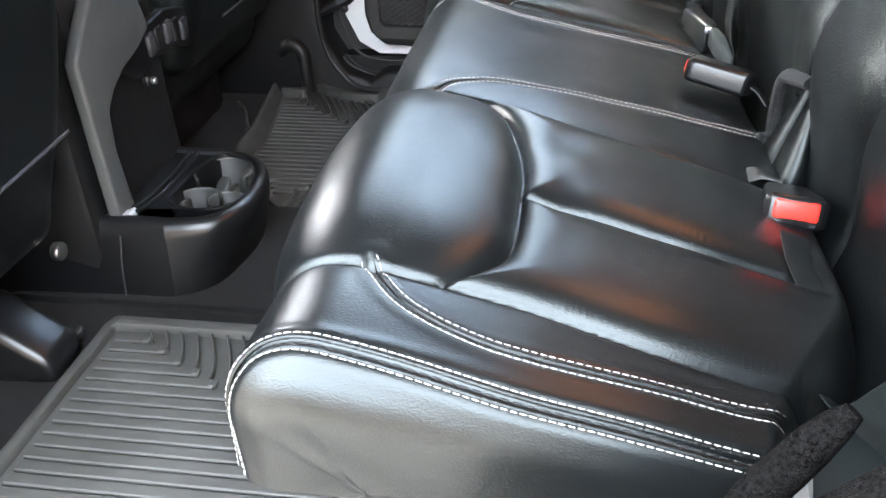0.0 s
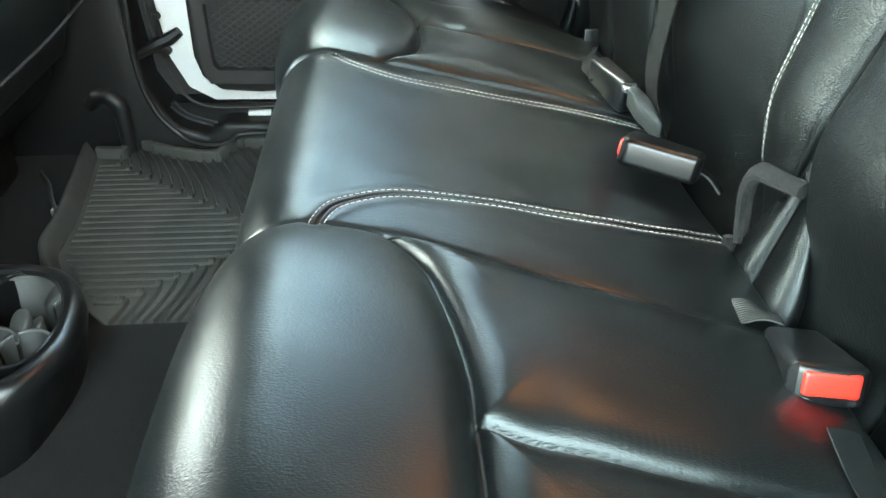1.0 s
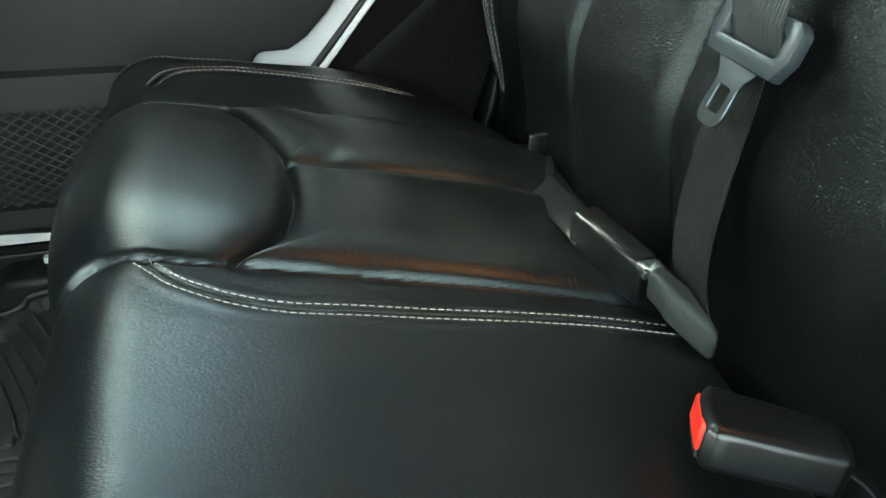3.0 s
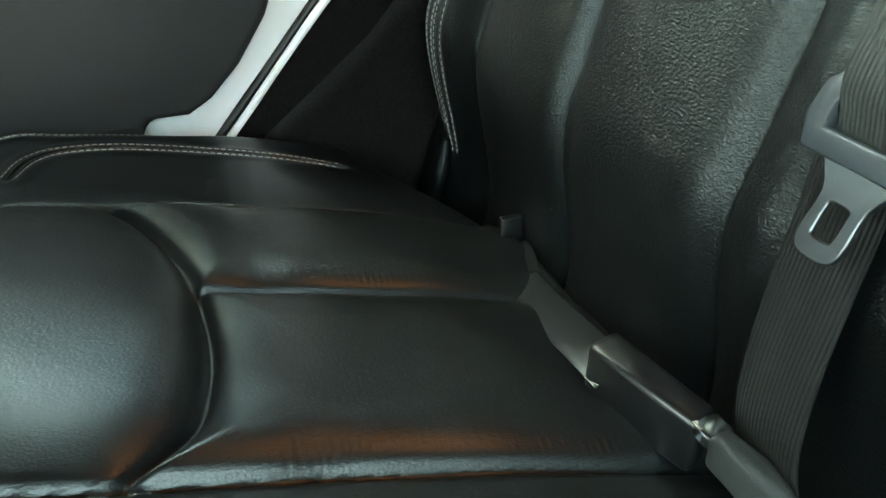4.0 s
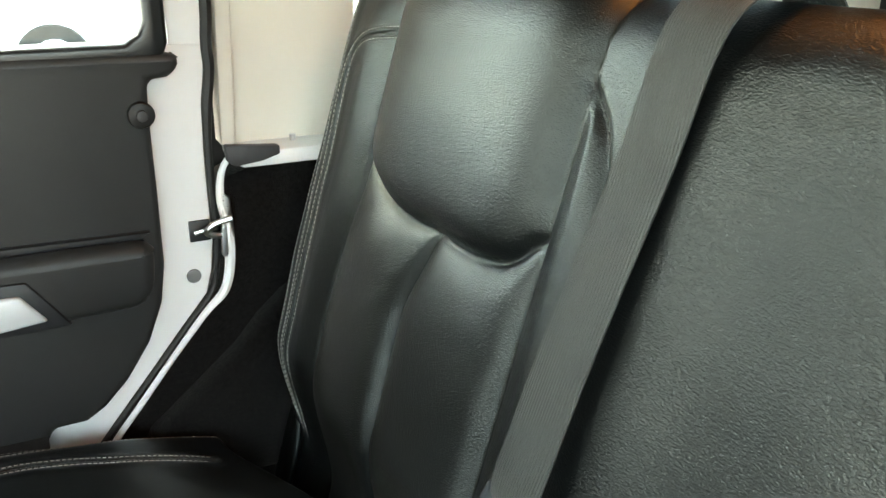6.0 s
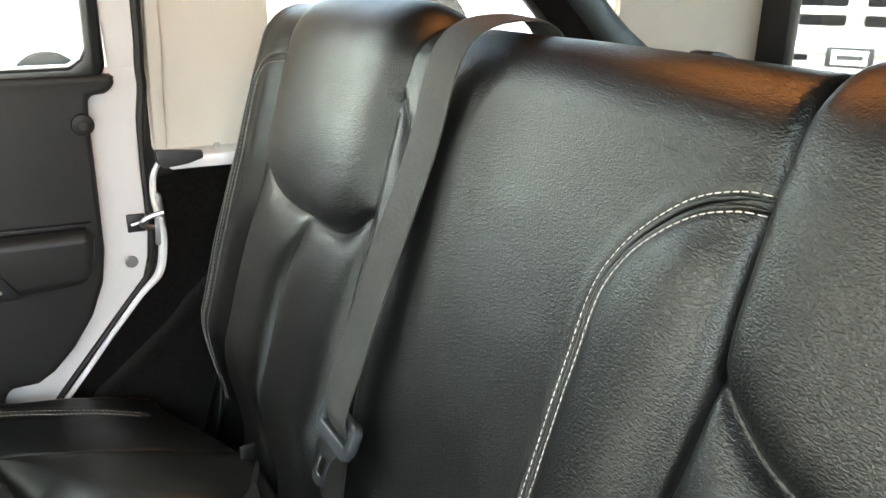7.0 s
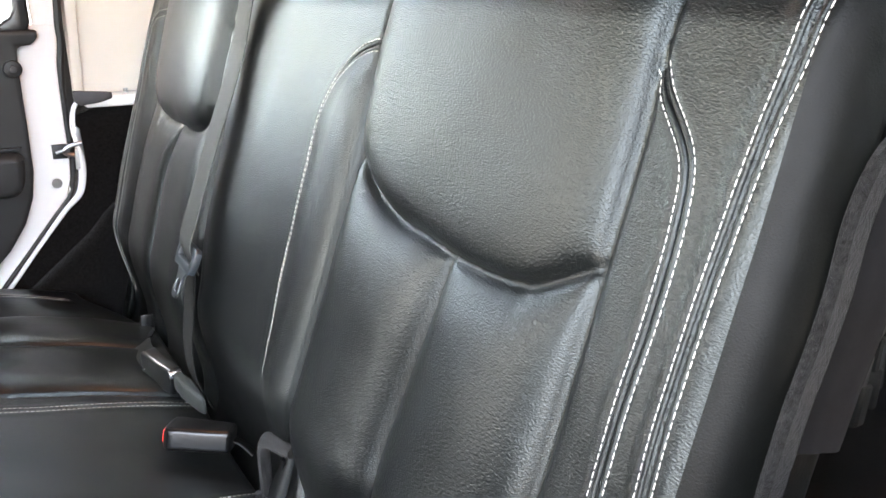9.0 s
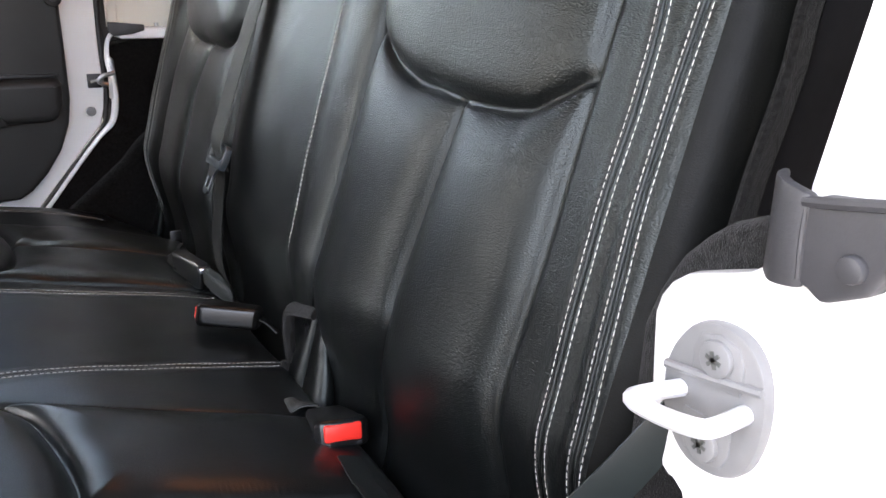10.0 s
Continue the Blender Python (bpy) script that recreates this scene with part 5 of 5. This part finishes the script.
sleeve = prism([(-0.004, 0.163), (-0.020, 0.159), (-0.019, 0.136), (0.003, 0.108), (0.014, 0.106), (0.007, 0.138)], "z", 0.268, 0.303, 0.006, 3)
for v in sleeve.verts:
    run = (0.160 - v.co.y) / 0.053
    v.co.x += (-0.012 + 0.019 * run - v.co.x) * 0.34
    v.co.z = 0.290 + (v.co.z - 0.2855) * 0.7 - max(0.0, 0.145 - v.co.y) * 0.55
part("sleeve", sleeve, SLEEVE, far_buckle, "woven flared belt sleeve")
# sheath in its darker copy, dimmer light painted into the colour
part("webbing", strap([(-0.028, 0.225, 0.288), (-0.028, 0.26, 0.286), (-0.023, 0.32, 0.274), (-0.014, 0.372, 0.262)], (0.93, 0.2, 0.30), 0.027), SHADED_SHEATH, far_buckle, "smooth grey-green belt sheath")
part("webbing", strap([(-0.014, 0.370, 0.264), (-0.004, 0.395, 0.262), (0.004, 0.425, 0.254), (0.008, 0.46, 0.240)], (1, 0.2, 0.3), 0.03), STRAP, far_buckle)
part("keeper", block((-0.004, 0.424, 0.232), (0.016, 0.431, 0.282), 0.002), SHINY_PLASTIC, far_buckle)

loose = thing("seat_belt", "dark woven belt end tucked into the seat gap", "seat belt", "seat belts")
part("loop", tube([(0.016, -0.104, 0.262), (0.018, -0.095, 0.278), (0.02, -0.087, 0.297), (0.02, -0.090, 0.316), (0.02, -0.103, 0.329), (0.022, -0.13, 0.336), (0.026, -0.16, 0.342)], [0.008, 0.009, 0.0095, 0.0095, 0.009, 0.008, 0.007], 10, 6, 0.7), FELT, loose, "fuzzy dark elastic loop")
part("loop_tail", tube([(0.012, -0.092, 0.262), (0.010, -0.097, 0.245), (0.006, -0.106, 0.226)], [0.008, 0.008, 0.006], 10, 6, 0.7), FELT, loose)
part("guide_plate", prism([(-0.113, 0.229), (-0.134, 0.306), (-0.150, 0.322), (-0.172, 0.276), (-0.153, 0.225), (-0.136, 0.205)], "x", 0.029, 0.035, 0.002), COATED, loose, "flat smooth belt guide plate")
# glossy bead added as the highlight along the plate's edge
part("guide_highlight", tube([(0.027, -0.109, 0.246), (0.026, -0.120, 0.282), (0.026, -0.134, 0.320)], 0.0032, 8), SHINY_PLASTIC, loose)
part("webbing", strap([(-0.080, -0.172, 0.257), (-0.052, -0.177, 0.2635), (-0.033, -0.184, 0.264), (-0.018, -0.194, 0.262)], (0.3, 1, 0), 0.012), WEB, loose)
part("webbing", strap([(-0.028, -0.196, 0.262), (-0.012, -0.203, 0.265), (0.006, -0.210, 0.262)], (0.5, -0.8, 0.1), 0.028), WEB, loose)
near_belt = thing("seat_belt", "dark woven outer belt running up beside the cushion", "seat belt", "seat belts")
part("webbing", strap([(0.0, -0.47, 0.215), (-0.02, -0.555, 0.27), (-0.028, -0.61, 0.335), (-0.022, -0.648, 0.402), (-0.002, -0.676, 0.455), (0.03, -0.698, 0.51)], (0.75, -0.35, -0.5), 0.047), SHEATH, near_belt, "smooth grey-green belt strap")
part("webbing", strap([(-0.012, -0.50, 0.235), (-0.012, -0.53, 0.232), (-0.018, -0.57, 0.222), (-0.03, -0.60, 0.205)], (0.9, 0.0, 0.3), 0.05), SHEATH, near_belt)

# short strap, also in the sheath copy coloured for weaker light
part("webbing", strap([(-0.014, -0.335, 0.277), (-0.014, -0.365, 0.269), (-0.010, -0.395, 0.262), (0.004, -0.425, 0.236)], (0.8, 0.35, -0.25), 0.026), SHADED_SHEATH, near_belt)

# ---- head restraints ----
def head_restraint(label, y, z0, x, tilt):
    h = thing("head_restraint", label, "head restraint", "head restraints")
    bm = block((-0.055, -0.112, 0.0), (0.055, 0.116, 0.17), 0.035, 5)
    for v in bm.verts:
        v.co.y *= 1 - 0.12 * (v.co.z / 0.17)
        v.co.x += 0.012 * math.cos(v.co.y * 9)
    part("pad", bm, LEATHER, h)
    flap = strap([(-0.044, 0.122, 0.004), (-0.052, 0.095, -0.001), (-0.058, 0.04, -0.004), (-0.060, -0.02, -0.006), (-0.057, -0.07, 0.0), (-0.052, -0.105, 0.006), (-0.046, -0.130, 0.010)], (0.22, 0, 1), 0.026, 0.003)
    part("flap", flap, FLAP, h, "olive-grey felt edge under the pad")
    for y1 in (-0.075, 0.075):
        part("post", disc((0.01, y1, -0.05), (0, 0, 1), 0.006, 0.12, 14), STEEL, h)
    for side in (-0.086, -0.075):
        bm = bmesh.new()
        for k in range(20):
            block((-0.0485, side - 0.0006, 0.02 + 0.007 * k), (-0.043, side + 0.0006, 0.025 + 0.007 * k), bm=bm)
        tagged(part("stitching", bm, THREAD, h), kind="stuff")
    h.matrix_basis = pose(x, y, z0, 0, tilt, 0)
    return h


head_restraint("black leather head restraint with grey felt flap", -0.358, 0.824, 0.212, 8)

# ---- behind the seat ----
roll_bar = thing("roll_bar", "padded black roll bar behind the seat", "roll bar")
part("padding", tube([(0.98, 0.60, 0.30), (0.80, 0.605, 0.62), (0.665, 0.605, 0.735), (0.56, 0.605, 0.83), (0.38, 0.60, 1.0), (0.2, 0.58, 1.17)], 0.05, 16, 6), LEATHER, roll_bar)
side_belt = thing("seat_belt", "black belt strap running down behind the backrest", "seat belt", "seat belts")
part("webbing", strap([(0.62, 0.50, 0.66), (0.545, 0.50, 0.748), (0.49, 0.50, 0.80), (0.36, 0.5, 0.93), (0.2, 0.5, 1.1)], (0.7, 0, 0.7), 0.04), DARK_WEB, side_belt)
hinge = thing("window_hinge", "black plastic window latch in the rear corner", "latch")
part("body", prism(rounded([(0.97, 0.655), (0.975, 0.70), (1.02, 0.705), (1.10, 0.68), (1.14, 0.672), (1.14, 0.655)], 3), "y", 0.66, 0.716, 0.006), SHINY_PLASTIC, hinge)
wall("rear_window_post", block((1.165, 0.64, 0.60), (1.20, 0.715, 1.2), 0.01), DARK, "black rear window seal post", "trim")
wall("rear_window_post_near", block((1.165, -0.72, 0.60), (1.20, -0.66, 1.2), 0.01), DARK, "black rear window seal post", "trim")
wall("rear_sill", prism([(1.12, 0.60), (1.13, 0.66), (1.17, 0.675), (1.27, 0.665), (1.27, 0.60)], "y", -0.70, 0.70, 0.008), CREAM, "pale ledge under the rear window", "ledge")

tyre = thing("spare_tyre", "dusty off-road tyre lying flat in the cargo bay", "tyre")


def tyre_mesh(outer, width, inner):
    line = rounded([(inner, -width * 0.42), (inner, width * 0.42), (inner + 0.05, width * 0.5), (outer - 0.05, width * 0.5), (outer - 0.012, width * 0.42), (outer - 0.012, -width * 0.42), (outer - 0.05, -width * 0.5), (inner + 0.05, -width * 0.5)], 4)
    bm = bmesh.new()
    n = 64
    rings = []
    for k in range(n):
        a = 2 * math.pi * k / n
        rings.append([bm.verts.new((r * math.cos(a), w, r * math.sin(a))) for r, w in line])
    for k in range(n):
        a, b = rings[k], rings[(k + 1) % n]
        for j in range(len(line)):
            bm.faces.new((a[j], a[(j + 1) % len(line)], b[(j + 1) % len(line)], b[j]))
    bmesh.ops.recalc_face_normals(bm, faces=bm.faces)
    return bm


part("casing", tyre_mesh(0.39, 0.26, 0.21), TYRE, tyre)
lugs = bmesh.new()
for k in range(34):
    for w, off, size in ((-0.092, 0.0, 0.062), (-0.03, 0.5, 0.05), (0.03, 0.0, 0.05), (0.092, 0.5, 0.062)):
        one = block((0.372, w - size / 2, -0.022), (0.396, w + size / 2, 0.022), 0.004, 1)
        one.transform(Matrix.Rotation(-2 * math.pi * (k + off) / 34, 4, "Y") @ Matrix.Rotation(0.3 * (1 if w > 0 else -1), 4, "X"))
        merged(lugs, one)
for k in range(72):
    one = block((0.318, 0.112, -0.0095), (0.383 - 0.02 * (k % 2), 0.134, 0.0095), 0.003, 1)
    one.transform(Matrix.Rotation(-2 * math.pi * k / 72, 4, "Y"))
    merged(lugs, one)
tagged(part("tread_block", lugs, MUD, tyre, "dusty tread blocks"), kind="stuff")
tyre.matrix_basis = pose(0.725, 0.10, 0.318, 90, 0, 0)

# lever on the backrest's side
lever = thing("seat_lever", "thin bare wire release loop beside the backrest", "lever")
part("wire", tube([(0.208, -0.557, 0.515), (0.222, -0.558, 0.511), (0.240, -0.560, 0.498), (0.226, -0.562, 0.484), (0.204, -0.564, 0.477)], 0.0022, 8, 6), STEEL, lever)
side_felt = strap([(0.209, -0.600, 0.722), (0.194, -0.610, 0.716), (0.180, -0.6115, 0.708), (0.166, -0.6115, 0.696), (0.155, -0.6115, 0.672), (0.149, -0.6115, 0.638), (0.140, -0.6115, 0.608), (0.130, -0.6115, 0.580), (0.121, -0.6115, 0.547), (0.114, -0.6115, 0.515), (0.102, -0.6115, 0.45)], (1, 0, -0.3), 0.019, 0.004)
part("rear_lip", tube([(0.250, -0.395, 0.803), (0.252, -0.405, 0.799), (0.254, -0.43, 0.7965), (0.254, -0.47, 0.795), (0.254, -0.51, 0.797), (0.252, -0.545, 0.799)], [0.003, 0.0055, 0.006, 0.006, 0.0055, 0.004], 10, 6), SHINY_PLASTIC, bench, "raised black lip behind the backrest top")
part("back_shell", strap([(0.250, -0.603, 0.732), (0.224, -0.607, 0.714), (0.205, -0.609, 0.694), (0.193, -0.609, 0.668), (0.185, -0.609, 0.636), (0.176, -0.609, 0.606), (0.166, -0.609, 0.578), (0.156, -0.609, 0.545)], (1, 0, -0.3), 0.046, 0.003), MATT_BLACK, bench, "matt black rear shell of the backrest")
part("back_edge", side_felt, FELT, bench, "grey felt edge of the backrest shell")

# ---- outside ----
def parked_truck():
    t = thing("pickup_truck", "white pickup truck parked nose-on behind the car", "truck")
    # built facing -x, standing on z = 0
    body = prism([(0.0, 0.62), (0.02, 1.05), (0.25, 1.12), (1.3, 1.2), (1.9, 1.85), (3.2, 1.88), (3.5, 1.2), (5.2, 1.2), (5.2, 0.5), (0.1, 0.5)], "y", -0.97, 0.97, 0.06, 3)
    part("body", body, TRUCK_PAINT, t)
    part("windscreen", prism([(1.36, 1.26), (1.88, 1.80), (1.90, 1.79), (1.40, 1.24)], "y", -0.8, 0.8), DARK, t)
    grille = part("grille", prism(rounded([(-0.58, 0.66), (0.58, 0.66), (0.62, 0.80), (0.56, 1.06), (-0.56, 1.06), (-0.62, 0.80)], 3), "x", -0.05, 0.05, 0.015), CHROME, t, "chrome crossbar grille")
    for y0 in (-0.50, 0.06):
        for z0 in (0.70, 0.87):
            part("grille_opening", block((-0.056, y0, z0), (0.0, y0 + 0.44, z0 + 0.13), 0.03, 2), MATT_BLACK, grille)
    part("badge", disc((-0.06, 0, 0.85), (1, 0, 0), 0.05, 0.02, 20, 0.004), CHROME, grille)
    bumper = part("bumper", prism([(-0.99, 0.34), (-0.95, 0.58), (0.95, 0.58), (0.99, 0.34), (0.7, 0.30), (-0.7, 0.30)], "x", -0.16, 0.15, 0.03, 3), CHROME, t, "chrome front bumper")
    for y0 in (-0.62, 0.34):
        part("bumper_slot", block((-0.166, y0, 0.40), (-0.14, y0 + 0.28, 0.47), 0.02, 2), MATT_BLACK, bumper)
    plate = part("number_plate", block((-0.19, -0.20, 0.36), (-0.155, 0.20, 0.54), 0.01), DARK, bumper)
    part("plate_face", block((-0.195, -0.15, 0.385), (-0.185, 0.15, 0.515), 0.004), PAINT, plate)
    part("plate_bar", block((-0.198, -0.11, 0.43), (-0.194, 0.11, 0.47)), CLIP, plate)
    for y in (-0.80, 0.80):
        part("headlight", block((-0.03, y - 0.17, 0.78), (0.12, y + 0.17, 1.04), 0.04, 3), SILVER, t)
        wheel = part("wheel", disc((0.85, y, 0.40), (0, 1, 0), 0.40, 0.26, 28, 0.04), TYRE, t)
        part("rim", disc((0.85, y * 1.1, 0.40), (0, 1, 0), 0.22, 0.14, 20, 0.02), CHROME, wheel)
        wheel = part("wheel", disc((4.4, y, 0.40), (0, 1, 0), 0.40, 0.26, 28, 0.04), TYRE, t)
        part("rim", disc((4.4, y * 1.1, 0.40), (0, 1, 0), 0.22, 0.14, 20, 0.02), CHROME, wheel)
    return t


truck = parked_truck()
truck.matrix_basis = pose(8.5, 5.5, -0.55, 0, 0, 36) @ Matrix.Scale(1.25, 4)


def parked_car(label, m):
    c = thing("parked_car", label, "car", "parked cars")
    part("body", prism(rounded([(-2.2, 0.45), (-2.25, 0.75), (-1.3, 0.92), (-0.6, 1.42), (0.9, 1.45), (1.6, 0.98), (2.2, 0.9), (2.25, 0.45), (1.9, 0.3), (-1.9, 0.3)], 4), "y", -0.88, 0.88, 0.08, 3), TRUCK_PAINT, c)
    for x0, x1 in ((-0.75, 0.05), (0.12, 0.95)):
        for s in (-1, 1):
            part("window", prism([(x0, 0.95), (x1, 0.97), (x1 - 0.15 if x1 > 0.5 else x1, 1.34), (x0 + (0.45 if x0 < 0 else 0.0), 1.36)], "y", s * 0.87, s * 0.90), DARK, c)
    for x in (-1.4, 1.4):
        for y in (-0.8, 0.8):
            wheel = part("wheel", disc((x, y, 0.33), (0, 1, 0), 0.33, 0.22, 24, 0.03), TYRE, c)
            part("rim", disc((x, y * 1.12, 0.33), (0, 1, 0), 0.2, 0.06, 18, 0.01), SILVER, wheel)
    c.matrix_basis = m
    return c


# unseen wall, added to cut low light and reflections from the open doorway
wall("light_block_wall", block((-7, -3.1, -0.56), (9, -2.9, 1.1), 0.01), WALLPAINT, "unseen plain grey-brown wall added to block low light beside the car", "wall")
parked_car("pale car parked outside the far window", pose(-1.2, 8.6, -0.55, 0, 0, 6))
parked_car("pale car parked beyond the rear side window", pose(5.4, 8.4, -0.55, 0, 0, 95))
